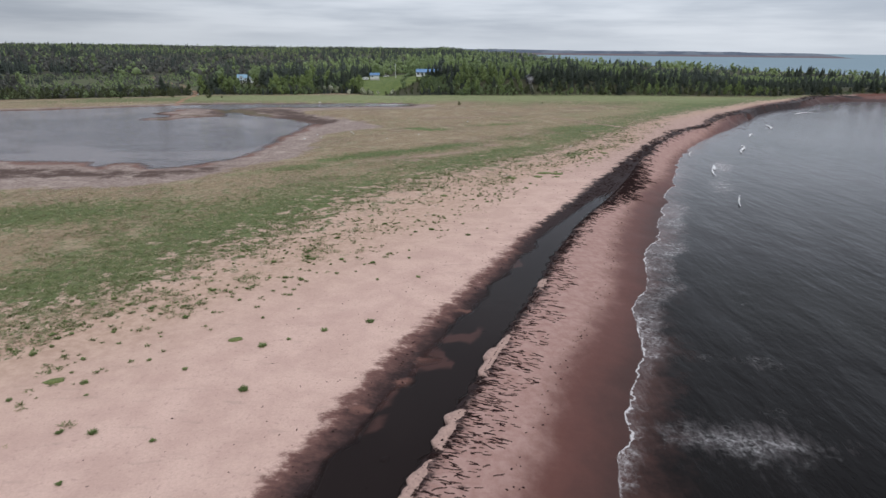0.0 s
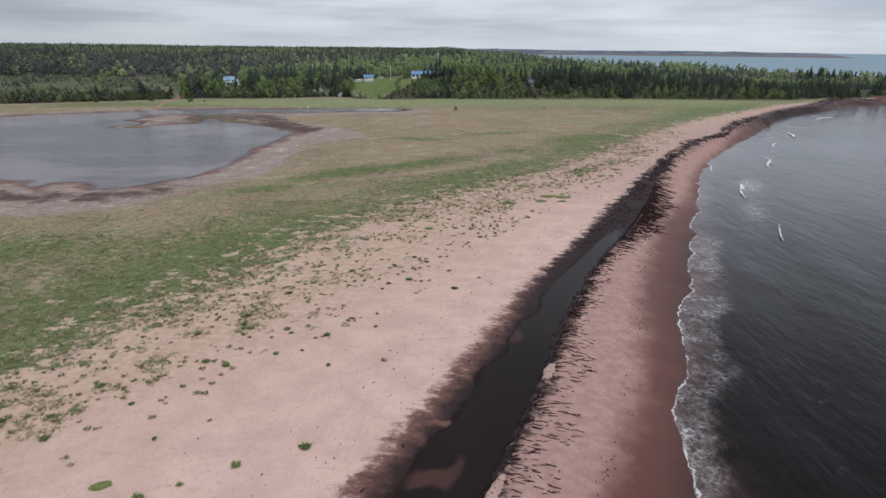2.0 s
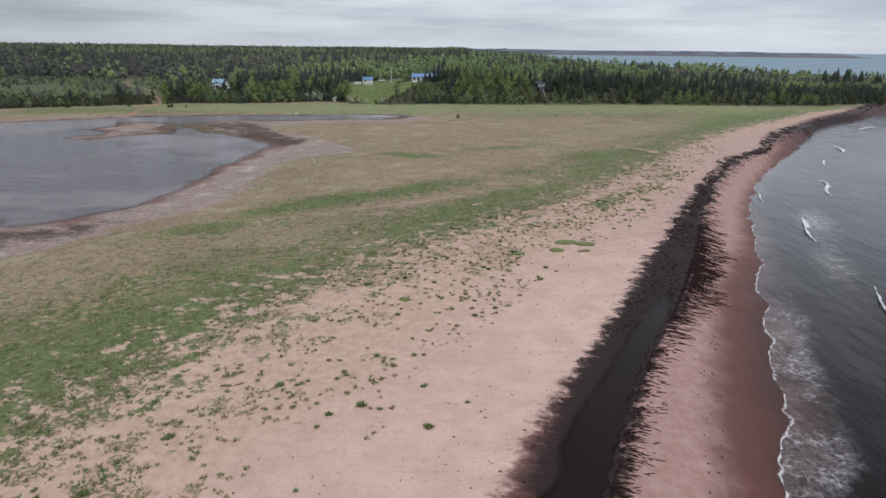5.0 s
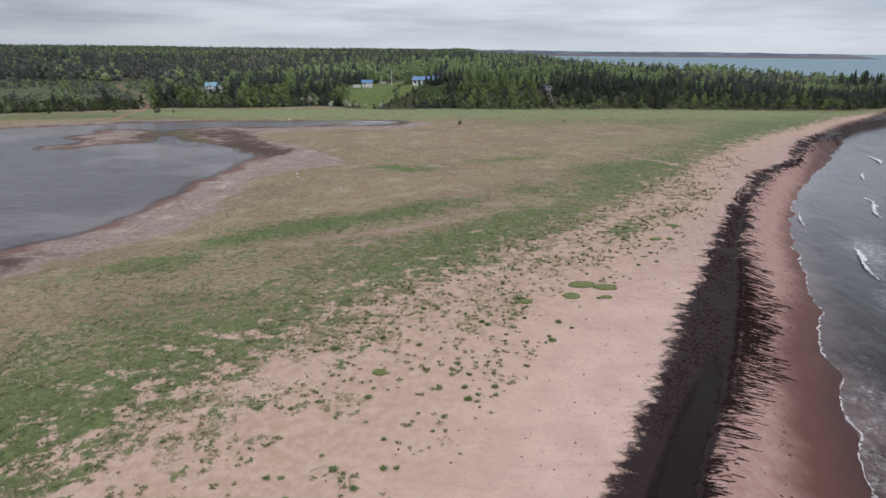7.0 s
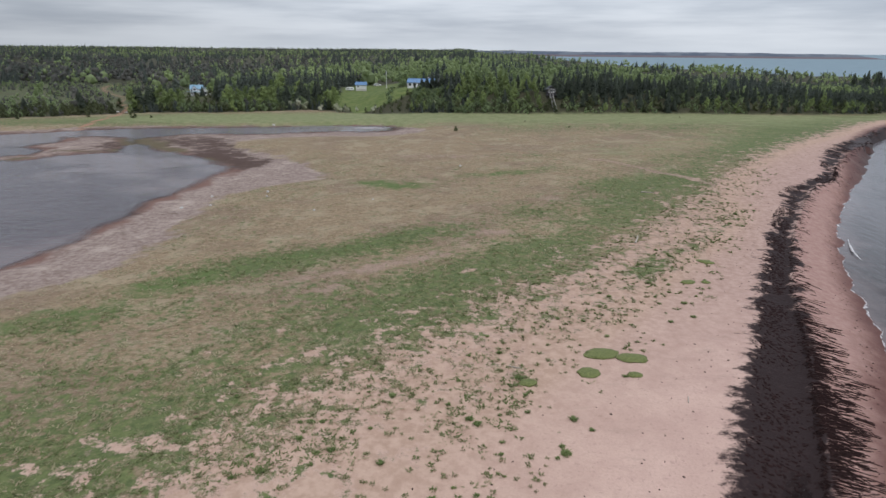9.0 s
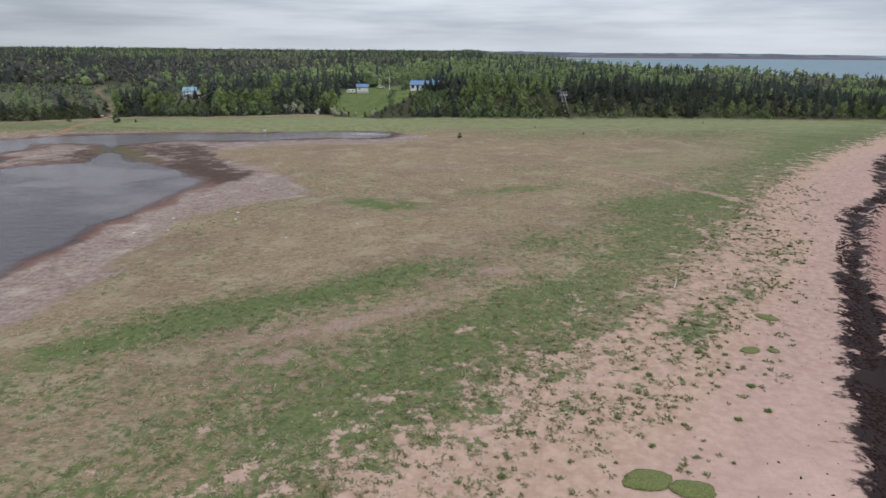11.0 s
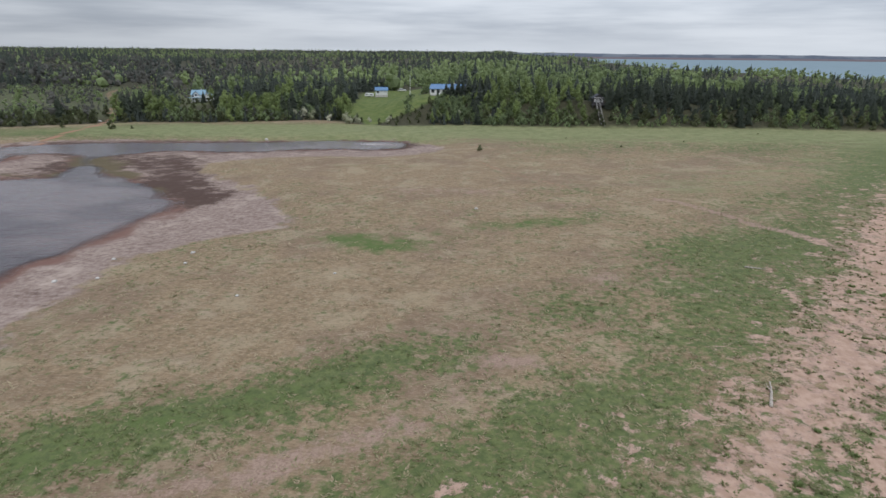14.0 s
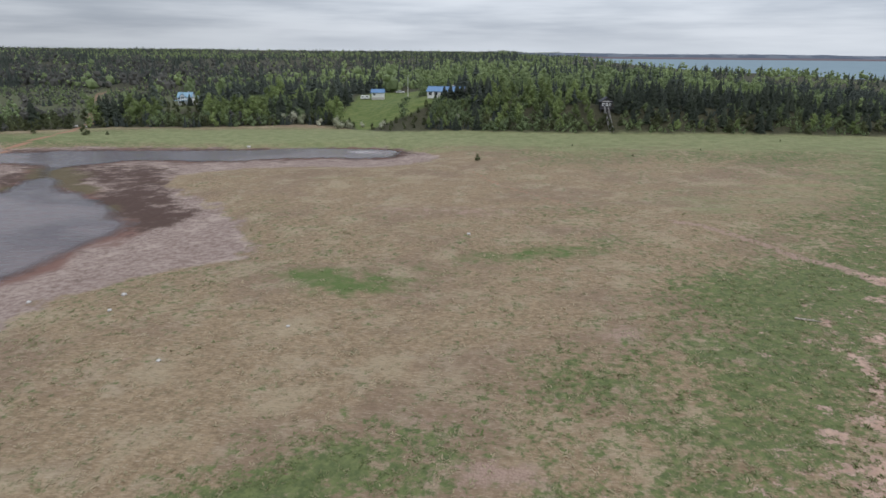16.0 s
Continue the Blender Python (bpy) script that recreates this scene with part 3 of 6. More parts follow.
def water_material(name, deep, shallow, chop, rough, sheen=0.5, clear=0.0, murk=0.0, calm=0.0):
    m, nt, b = material(name, rough)
    b.inputs["IOR"].default_value = 1.333
    b.inputs["Specular IOR Level"].default_value = sheen
    away = attr(nt, "away")
    silt = ease(nt, calc(nt, "ADD", away, calc(nt, "MULTIPLY", calc(nt, "ADD", grain(nt, 0.12, 4), calc(nt, "SUBTRACT", grain(nt, 0.6, 5, 0.7), 0.5)), 6.0)), 2.0, 8.0)
    col = blend(nt, silt, shallow, deep)
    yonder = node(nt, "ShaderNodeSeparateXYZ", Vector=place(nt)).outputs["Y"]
    # clear: share of the bluish far colour, sky reflection included.
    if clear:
        # Sky reflection at flat angles put into the colour, paler along the beach.
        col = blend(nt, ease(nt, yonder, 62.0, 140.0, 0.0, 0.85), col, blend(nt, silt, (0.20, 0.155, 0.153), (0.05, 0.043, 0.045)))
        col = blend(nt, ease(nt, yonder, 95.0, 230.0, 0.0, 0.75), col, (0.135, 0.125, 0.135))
        # Bluer, less silty water far out, with reflected sky put into its colour.
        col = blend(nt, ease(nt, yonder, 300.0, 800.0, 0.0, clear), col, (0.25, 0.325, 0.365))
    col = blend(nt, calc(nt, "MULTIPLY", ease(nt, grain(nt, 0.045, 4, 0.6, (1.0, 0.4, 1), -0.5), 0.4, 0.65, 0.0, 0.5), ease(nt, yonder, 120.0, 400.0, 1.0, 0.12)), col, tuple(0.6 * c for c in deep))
    lace = node(nt, "ShaderNodeTexVoronoi", Vector=place(nt), Scale=1.5)
    lace.feature = "DISTANCE_TO_EDGE"
    warp = node(nt, "ShaderNodeTexNoise", Vector=place(nt), Scale=0.9, Detail=4.0, Roughness=0.65)
    shift = node(nt, "ShaderNodeVectorMath", i0=place(nt), i1=warp.outputs["Color"])
    nt.links.new(shift.outputs[0], lace.inputs["Vector"])
    thread = ease(nt, lace.outputs["Distance"], 0.16, 0.02)
    fleck = grain(nt, 2.6, 6, 0.75)
    amount = calc(nt, "ADD", attr(nt, "foam"), calc(nt, "MULTIPLY", calc(nt, "SUBTRACT", grain(nt, 0.5, 5, 0.7), 0.5), 0.9))
    white = calc(nt, "MULTIPLY", ease(nt, amount, 0.2, 0.9), calc(nt, "ADD", calc(nt, "MULTIPLY", thread, 0.55), ease(nt, fleck, 0.44, 0.66)))
    lip = calc(nt, "ADD", attr(nt, "brink"), calc(nt, "MULTIPLY", calc(nt, "SUBTRACT", grain(nt, 0.8, 5, 0.65), 0.5), 1.4))
    line = calc(nt, "MULTIPLY", calc(nt, "MULTIPLY", ease(nt, lip, 0.05, 0.15), ease(nt, lip, 0.32, 0.18)), ease(nt, grain(nt, 0.35, 4), 0.3, 0.55, 0.25, 0.9))
    col = blend(nt, calc(nt, "MULTIPLY", ease(nt, calc(nt, "ADD", attr(nt, "foam"), calc(nt, "MULTIPLY", calc(nt, "SUBTRACT", grain(nt, 1.4, 6, 0.75, (1.0, 0.35, 1), -0.45), 0.5), 1.0)), 0.18, 0.85), 0.42), col, (0.36, 0.31, 0.31))
    solid = calc(nt, "MAXIMUM", calc(nt, "MULTIPLY", line, attr(nt, "crest")), calc(nt, "MINIMUM", calc(nt, "MULTIPLY", white, 0.85), 1.0))
    col = blend(nt, solid, col, (0.72, 0.68, 0.67))
    link(nt, col, b, "Base Color")
    link(nt, calc(nt, "ADD", rough, calc(nt, "MULTIPLY", solid, 0.6)), b, "Roughness")
    wave = calc(nt, "ADD", calc(nt, "MULTIPLY", grain(nt, 0.16, 3, 0.5, (1.0, 0.45, 1), -0.45), 1.4), calc(nt, "MULTIPLY", grain(nt, 0.9, 5, 0.6, (1.0, 0.55, 1), -0.45), 0.5))
    if calm:
        wave = calc(nt, "ADD", calc(nt, "MULTIPLY", wave, 0.8), calc(nt, "MULTIPLY", grain(nt, 0.55, 3, 0.6, (0.6, 1.3, 1)), 1.6))
        still = ease(nt, grain(nt, 0.022, 4, 0.6, (0.8, 1.2, 1)), 0.46, 0.58)
        wave = calc(nt, "MULTIPLY", wave, calc(nt, "SUBTRACT", 1.0, calc(nt, "MULTIPLY", still, calm)))
        # Still patches get the pale reflection of the clouds put into their colour.
        link(nt, blend(nt, calc(nt, "MULTIPLY", still, 0.7), col, (0.15, 0.112, 0.11)), b, "Base Color")
    if clear:
        wave = calc(nt, "ADD", wave, calc(nt, "MULTIPLY", grain(nt, 0.35, 4, 0.6, (1.0, 0.22, 1), -0.75), 1.3))
        # Gloss fades out where the colour already holds the reflection.
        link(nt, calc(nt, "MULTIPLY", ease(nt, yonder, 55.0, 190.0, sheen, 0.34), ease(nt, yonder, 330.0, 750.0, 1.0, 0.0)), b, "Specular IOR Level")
    bumped(nt, b, calc(nt, "ADD", wave, calc(nt, "MULTIPLY", solid, 0.12)), chop, 0.5)
    if murk:
        bed = nt.nodes.new("ShaderNodeBsdfTransparent")
        both = node(nt, "ShaderNodeMixShader", i0=ease(nt, attr(nt, "depth"), 0.0, murk, 0.12, 1.0), i1=bed.outputs[0], i2=b.outputs[0])
        nt.links.new(both.outputs[0], nt.nodes["Material Output"].inputs[0])
    return m


def leaf_material(name, dark, light, tone):
    """tone: the attribute that sets each plant's own shade, or '' for one set by the object."""
    m, nt, b = material(name, 0.75)
    own = attr(nt, tone) if tone else nt.nodes.new("ShaderNodeObjectInfo").outputs["Random"]
    tuft = nt.nodes.new("ShaderNodeNewGeometry").outputs["Random Per Island"]
    fac = calc(nt, "ADD", calc(nt, "MULTIPLY", own, 0.75), calc(nt, "MULTIPLY", tuft, 0.25))
    col = blend(nt, fac, dark, light)
    link(nt, col, b, "Base Color")
    b.inputs["Specular IOR Level"].default_value = 0.15
    glow = node(nt, "ShaderNodeBsdfTranslucent", Color=col)
    both = node(nt, "ShaderNodeMixShader", i0=0.35, i1=b.outputs[0], i2=glow.outputs[0])
    nt.links.new(both.outputs[0], nt.nodes["Material Output"].inputs[0])
    return m


def plain_material(name, col, rough=0.6, vary=0.25, scale=3.0, metal=0.0, bump=0.02):
    m, nt, b = material(name, rough)
    n = grain(nt, scale, 5, 0.65)
    link(nt, blend(nt, ease(nt, n, 0.3, 0.7), tuple(c * (1 - vary) for c in col), tuple(min(1, c * (1 + vary * 0.5)) for c in col)), b, "Base Color")
    b.inputs["Metallic"].default_value = metal
    bumped(nt, b, n, 0.4, bump)
    return m


GROUND = ground_material()
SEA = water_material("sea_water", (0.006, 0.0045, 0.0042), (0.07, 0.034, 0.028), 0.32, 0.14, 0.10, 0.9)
POOL = water_material("pond_water", (0.068, 0.05, 0.058), (0.085, 0.06, 0.053), 0.42, 0.16, 0.5, 0.0, 0.14, 0.45)
RUNNEL = water_material("runnel_water", (0.016, 0.0105, 0.0098), (0.07, 0.034, 0.029), 0.08, 0.12, 0.07, 0.0, 0.13)
SPRUCE = leaf_material("spruce_needles", (0.068, 0.082, 0.066), (0.118, 0.14, 0.098), "")
# Spruces of the wood behind: distance haze put into a paler, bluer green.
SPRUCE_HAZED = leaf_material("spruce_needles_hazed", (0.08, 0.095, 0.086), (0.13, 0.152, 0.12), "tone")
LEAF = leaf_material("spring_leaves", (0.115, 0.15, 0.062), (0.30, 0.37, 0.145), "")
# Leaves and twigs there are paler and greyer, haze put into their colour.
LEAF_HAZED = leaf_material("spring_leaves_hazed", (0.15, 0.195, 0.105), (0.37, 0.45, 0.20), "tone")
TWIG_HAZED = leaf_material("bare_twigs", (0.105, 0.105, 0.095), (0.18, 0.175, 0.155), "tone")
SHRUB = leaf_material("shrub_leaves", (0.058, 0.070, 0.038), (0.15, 0.165, 0.08), "")
BLOSSOM = leaf_material("white_blossom", (0.24, 0.26, 0.15), (0.62, 0.61, 0.48), "")
BARK = plain_material("bark", (0.12, 0.095, 0.075), 0.9, 0.4, 6.0)
GRASS = leaf_material("dune_grass", (0.13, 0.178, 0.06), (0.25, 0.295, 0.12), "")
MIXED = leaf_material("meadow_blades", (0.125, 0.17, 0.055), (0.47, 0.375, 0.255), "tone")
WEED = plain_material("seaweed", (0.030, 0.016, 0.0148), 0.95, 0.5, 5.0, bump=0.06)
WEED.node_tree.nodes["Principled BSDF"].inputs["Specular IOR Level"].default_value = 0.1
MAT_PLANT = plain_material("mat_plant_leaves", (0.15, 0.168, 0.05), 0.85, 0.45, 9.0, bump=0.08)
CRUST = plain_material("crusted_sand", (0.40, 0.262, 0.215), 0.95, 0.25, 4.0, bump=0.06)
DRIFT = plain_material("driftwood", (0.46, 0.40, 0.34), 0.85, 0.25, 8.0)
WHITE = plain_material("white_siding", (0.78, 0.78, 0.77), 0.6, 0.08, 2.0, bump=0.004)
BLUE = plain_material("blue_sheet_roof", (0.10, 0.21, 0.38), 0.45, 0.18, 1.5, bump=0.004)
PALE_BLUE = plain_material("weathered_blue_roof", (0.22, 0.36, 0.46), 0.5, 0.2, 1.5, bump=0.004)
SLATE = plain_material("dark_shingle", (0.065, 0.068, 0.08), 0.75, 0.3, 4.0)
STAIN = plain_material("dark_stained_boards", (0.055, 0.05, 0.055), 0.75, 0.3, 4.0)
GREY_WOOD = plain_material("weathered_timber", (0.40, 0.38, 0.36), 0.8, 0.25, 6.0)
FOAM = plain_material("sea_foam", (0.74, 0.72, 0.71), 0.9, 0.35, 2.5, bump=0.08)
ft, fb = FOAM.node_tree, FOAM.node_tree.nodes["Principled BSDF"]
torn = ease(ft, calc(ft, "ADD", attr(ft, "thick"), calc(ft, "MULTIPLY", calc(ft, "SUBTRACT", grain(ft, 1.6, 6, 0.75, (1, 0.5, 1), -0.5), 0.5), 2.2)), 0.25, 0.6)
ft.links.new(node(ft, "ShaderNodeMixShader", i0=torn, i1=ft.nodes.new("ShaderNodeBsdfTransparent").outputs[0], i2=fb.outputs[0]).outputs[0], ft.nodes["Material Output"].inputs[0])
STONE = plain_material("pale_stone", (0.55, 0.52, 0.49), 0.85, 0.2, 6.0)
TYRE = plain_material("rubber", (0.02, 0.02, 0.02), 0.85, 0.2, 6.0)
GLASS, gt, gb = material("window_glass", 0.06)
gb.inputs["Base Color"].default_value = (0.03, 0.035, 0.045, 1)
gb.inputs["IOR"].default_value = 1.5

# ---------------------------------------------------------------- ground, sea, pond


def steps(*spans):
    """Coordinates from spans of (start, end, step)."""
    out = []
    for a, b, d in spans:
        n = max(1, round(abs(b - a) / d))
        out.append(np.linspace(a, b, n, endpoint=False))
    return np.concatenate(out + [np.array([spans[-1][1]])])


def widening(a, b, first, grow=1.35):
    out, d = [a], first
    while abs(out[-1] - a) < abs(b - a):
        out.append(out[-1] + math.copysign(d, b - a))
        d *= grow
    return np.array(out)


def spots(x, y, rows):
    """Soft ovals: x, y, half length, half width, turn in degrees, weight."""
    v = np.zeros(x.shape)
    for cx, cy, a, b, turn, weight in rows:
        c, s = math.cos(radians(turn)), math.sin(radians(turn))
        u, w = (x - cx) * c + (y - cy) * s, (y - cy) * c - (x - cx) * s
        v = v + weight * np.exp(-(u / a) ** 2 - (w / b) ** 2)
    return v


GREEN = [(33, 170, 14, 8, 50, 0.35), (45, 188, 11, 7, 50, 0.35), (48, 212, 14, 9, 45, 0.5), (-21, 127, 8, 3.5, 20, 0.5), (-60, 87, 18, 7, 22, 1.4), (-29.4, 124.4, 7, 3.74, 35, 0.9), (-21.4, 135.4, 8, 3.91, 30, 1), (-12.4, 142.4, 8, 3.57, 30, 1), (-3.4, 148.4, 8, 3.57, 25, 1.1), (4, 155, 7, 3.6, 20, 1.0),
         (-23.4, 140.4, 8, 2.55, 15, 0.5), (18, 166, 6, 4, 40, 0.7), (36, 186, 8, 4, 40, 0.5), (24, 218, 10, 2.5, 5, 0.3), (27, 202, 6, 3, 0, 0.5), (-26, 84, 12, 5, 45, 0.7), (-20, 95, 8, 4, 45, 0.6),
         (-40, 60, 9, 5, 40, 0.8), (10, 140, 12, 5, 45, 0.55), (30, 158, 14, 6, 50, 0.55), (1, 126, 9, 5, 45, 0.5), (55, 196, 16, 5, 52, 0.6), (85, 235, 22, 6, 50, 0.7), (60, 270, 60, 14, 5, 0.4),
         (30, 300, 120, 19, 0, 1.0), (120, 268, 40, 12, 40, 0.5), (100, 240, 26, 7, 48, 0.6), (-65, 296, 60, 16, 10, 0.85), (-130, 282, 45, 14, 25, 0.95), (110, 285, 45, 14, 20, 0.5), (-14, 106, 7, 4, 45, 0.5), (20, 148, 9, 5, 45, 0.4)]
FRESH = [(-24.5, 133.5, 5, 2.6, 30, 0.55), (-2.5, 184, 6.5, 3.4, 0, 1.35), (-8.5, 187, 5, 2.4, 5, 1.1), (6, 189, 4, 1.6, 20, 0.5), (21, 198, 7, 2.8, 10, 0.95), (12, 195, 7, 2.4, 10, 0.85), (37, 186, 2, 1.5, 0, 0.7),
         (1, 190, 4, 1.2, 0, 0.3), (-21.4, 135.9, 8, 3.06, 30, 0.75), (-30.4, 125.4, 8, 3.23, 35, 0.75), (-12.4, 143.4, 7, 2.72, 30, 0.6), (-2.4, 148.4, 7, 2.38, 25, 0.6), (-40, 119, 7, 3, 40, 0.6), (16, 167, 4, 2, 30, 0.35)]
BARE = [(10, 149, 3, 2.0, 10, 0.5), (24, 175, 2.0, 1.4, 20, 0.4), (12, 154.4, 2.6, 1.7, 0, 1.0), (15.5, 154.4, 2.2, 1.1, 0, 0.8), (-8.3, 137.3, 4, 1.8, 30, 0.8), (-5.6, 133.4, 3, 1.6, 40, 0.8), (1.5, 142.5, 4.5, 1.8, 30, 0.8), (-2.4, 139, 3, 1.6, 30, 0.8),
        (7.6, 159.8, 2, 0.8, 10, 0.8), (23.6, 174.2, 2.4, 1.6, 30, 0.8), (6, 145, 3, 1.4, 20, 0.6), (-2, 217, 9, 4, 5, 0.6), (11, 216, 7, 3, 0, 0.55), (-18, 224, 8, 3, 0, 0.35), (22, 208, 5, 1.5, 0, 0.5),
        (3, 180.5, 2.2, 1, 0, 0.6), (-31, 118, 5, 2, 40, 0.4), (33, 170, 3, 2, 20, 0.4)]
MIRE = [(-39, 210, 4, 7, 0, 0.9), (-45, 218, 7, 4.5, -40, 0.9), (-52, 226, 6, 9, 20, 0.9), (-66, 243, 9, 7, 0, 0.8), (-40, 212, 4, 5, 0, 0.7), (-60, 237, 10, 5, -40, 1.0), (-49, 222, 7, 4, -50, 1.0), (-70, 248, 12, 5, -10, 0.9), (-87, 236, 6, 7, 30, 0.7), (-80, 119, 22, 5, 5, 1.1), (-110, 117, 25, 6, 8, 1.1), (-58, 120, 8, 4, 20, 0.9), (-50, 128, 4, 6, -30, 0.7),
        (-18, 277, 7, 5, 0, 0.8), (-45, 166, 2.5, 4, 0, 0.5), (-35, 281, 26, 1.6, 4, 0.9), (-85, 273, 30, 1.6, 8, 0.8)]
HAY = [(46, 226, 24, 18, 40, 0.45), (40, 292, 150, 19, 0, 1.0), (40, 308, 150, 12, 0, 0.9), (-62, 297, 70, 12, 8, 0.8), (85, 252, 38, 12, 45, 0.55), (-14, 240, 16, 8, 20, 0.4)]
ALGAE = [(-76, 238, 5, 7, 20, 1.1), (-66, 230, 6, 2.5, -35, 1.0), (-83, 243, 4, 6, 10, 1.2), (-79, 229, 4, 3, 0, 0.9), (-97, 214, 5, 1.6, 40, 1.0), (-52, 217, 4, 1.6, -45, 0.8), (-92, 226, 8, 2, 0, 0.7), (-88, 248, 5, 3, 0, 0.7)]
LAWN = [(-27, 333, 12, 9, 0, 0.9), (-21, 346, 11, 10, 0, 0.8), (-46, 344, 7, 7, 0, 0.7), (-31, 326, 4, 14, 0, 1.0), (-33, 350, 11, 16, 0, 1.2), (-36, 378, 13, 24, 0, 1.2), (-38, 415, 16, 28, 0, 1.2), (-24, 346, 8, 10, 0, 0.8), (-12, 339, 7, 4, 0, 0.5), (-116, 356, 10, 7, 0, 1.0)]
MARSH = [(-210, 380, 90, 70, 20, 1.2), (-170, 330, 60, 35, 30, 0.9), (-300, 400, 120, 80, 20, 1.0)]

gx = np.concatenate([widening(-270, -6000, 12)[::-1][:-1], steps((-270, -100, 2.2), (-100, 62, 0.85), (62, 130, 1.2), (130, 270, 2.2))[:-1], widening(270, 6000, 12)])
gy = np.concatenate([widening(14, -900, 3)[::-1][:-1], steps((14, 175, 0.85), (175, 330, 1.1), (330, 480, 5))[:-1], widening(480, 6000, 9, 1.22)])
GX, GY = np.meshgrid(gx, gy)
fx, fy = GX.ravel(), GY.ravel()
plan = survey(fx, fy)
nx, ny = len(gx), len(gy)
ix = (np.arange(ny - 1)[:, None] * nx + np.arange(nx - 1)[None]).ravel()
quads = np.stack([ix, ix + 1, ix + nx + 1, ix + nx], 1)
road = np.exp(-(side(ROAD, fx, fy) / 1.25) ** 2) + 0.62 * np.exp(-(side(PATH_W, fx, fy) / 0.8) ** 2)
ends = {"wrack": np.clip(np.minimum(plan["win"], -plan["wout"]), -20, 20), "wout": np.clip(plan["wout"], -20, 20), "win": np.clip(plan["win"], -20, 20),
        "comb": np.where(plan["wout"] > -0.5, np.clip(1 - plan["wout"] / np.interp(fy, [15, 30, 45, 60, 72, 84, 95, 104, 113, 125, 145, 165, 260], [3.0, 3.0, 2.6, 1.4, 1.2, 1.6, 3.4, 4.4, 4.0, 3.0, 2.4, 2.0, 1.8]), 0, 1), 0)
        * np.interp(fy, [15, 30, 50, 62, 80, 92, 99, 118, 128, 145, 170, 260], [0.6, 0.65, 0.5, 0.3, 0.15, 0.25, 0.6, 0.75, 0.5, 0.4, 0.35, 0.35]), "damp": np.clip(plan["damp"] + 4.0 * smooth(fy, 180, 235), -20, 20), "cover": plan["cover"],
        "pond": np.clip(plan["pond"], -60, 60), "mud": np.clip(plan["mud"], -60, 60), "shoal": plan["shoal"], "wood": np.clip(plan["wood"], -60, 60),
        "green": spots(fx, fy, GREEN) + 0.9 * spots(fx, fy, DUNES) + (rough_field(fx, fy, 26, 21) - 0.5) * 0.9 + 0.72 * smooth(28 - plan["inland"] + 14 * (rough_field(fx, fy, 18, 23, 2) - 0.5), 0, 22) * (1 - 0.35 * smooth(fy, 112, 130) * smooth(215 - fy, 0, 30)), "fresh": np.minimum(spots(fx, fy, FRESH), 1.05), "bare": spots(fx, fy, BARE) + 1.7 * np.exp(-(side(PATH_E, fx, fy) / 0.7) ** 2),
        "mire": np.minimum(spots(fx, fy, MIRE), 1.0) + 0.55 * np.exp(-(plan["pond"] / 5) ** 2) * smooth(fy, 203, 222), "hay": spots(fx, fy, HAY), "algae": spots(fx, fy, ALGAE), "lawn": spots(fx, fy, LAWN), "marsh": spots(fx, fy, MARSH), "road": road,
        "cliff": smooth(fx, 212, 232) * smooth(-plan["sea"], 1, 3) * smooth(plan["sea"], -16, -11)}
ground = new("ground", raw_mesh("ground", np.stack([fx, fy, plan["z"]], 1), quads, [GROUND], ends, True))
tagged(ground, "pink sand beach, straw and green marsh meadow, mud flats and wooded land behind", "ground", kind="structure")

# sea sheet, only where the land lies below it or close to it
sea_d = np.clip(plan["sea"], -400, 400)
keep = (plan["sea"] > -4)[quads].any(1)
SWASH = [(18.5, 35.5, 5, 2.8, -10, 0.36), (27, 35, 7, 1.8, -10, 0.2), (23, 47, 7, 1.3, -10, 0.17), (33, 92, 3, 9, -20, 0.3), (64, 138, 4, 9, -25, 0.4), (55, 118, 4, 9, -20, 0.3), (84, 160, 4, 9, -30, 0.3)]
lap = rough_field(fx, fy, 7, 31, 3) * 5.0
swash = np.exp(-(np.maximum(sea_d - 0.5 - (2.2 + lap * 0.32) * smooth(fy, 38, 66), 0) / 1.2) ** 2) * (0.22 + 0.27 * rough_field(fx, fy, 9, 33, 3)) * (1 + 0.1 * smooth(fy, 48, 66)) * (1 - 0.55 * smooth(fy, 100, 126)) * (1 - 0.3 * smooth(fy, 74, 84)) + 0.14 * np.exp(-((sea_d - 7 - lap) / 3.0) ** 2)
swash = swash * smooth(400 - fy, 0, 100)
swell = np.where(plan["sea"] > 3, 0.10 * np.sin((sea_d - lap * 0.6) * 0.55) * np.exp(-sea_d / 60), 0)
old = np.unique(quads[keep])
renum = np.zeros(len(fx), np.int64)
renum[old] = np.arange(len(old))
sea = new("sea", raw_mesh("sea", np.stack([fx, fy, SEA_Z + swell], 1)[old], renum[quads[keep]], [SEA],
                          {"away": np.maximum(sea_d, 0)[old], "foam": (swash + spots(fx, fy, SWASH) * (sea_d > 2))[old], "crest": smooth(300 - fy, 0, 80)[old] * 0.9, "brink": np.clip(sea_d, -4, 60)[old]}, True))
tagged(sea, "dark brown sea with white foam breaking along the beach", "sea", kind="structure")

keep = (plan["pond"] > -3)[quads].any(1)
old = np.unique(quads[keep])
renum[old] = np.arange(len(old))
rill = np.exp(-((fx + 22) / 7) ** 2 - ((fy - 281) / 3.0) ** 2)
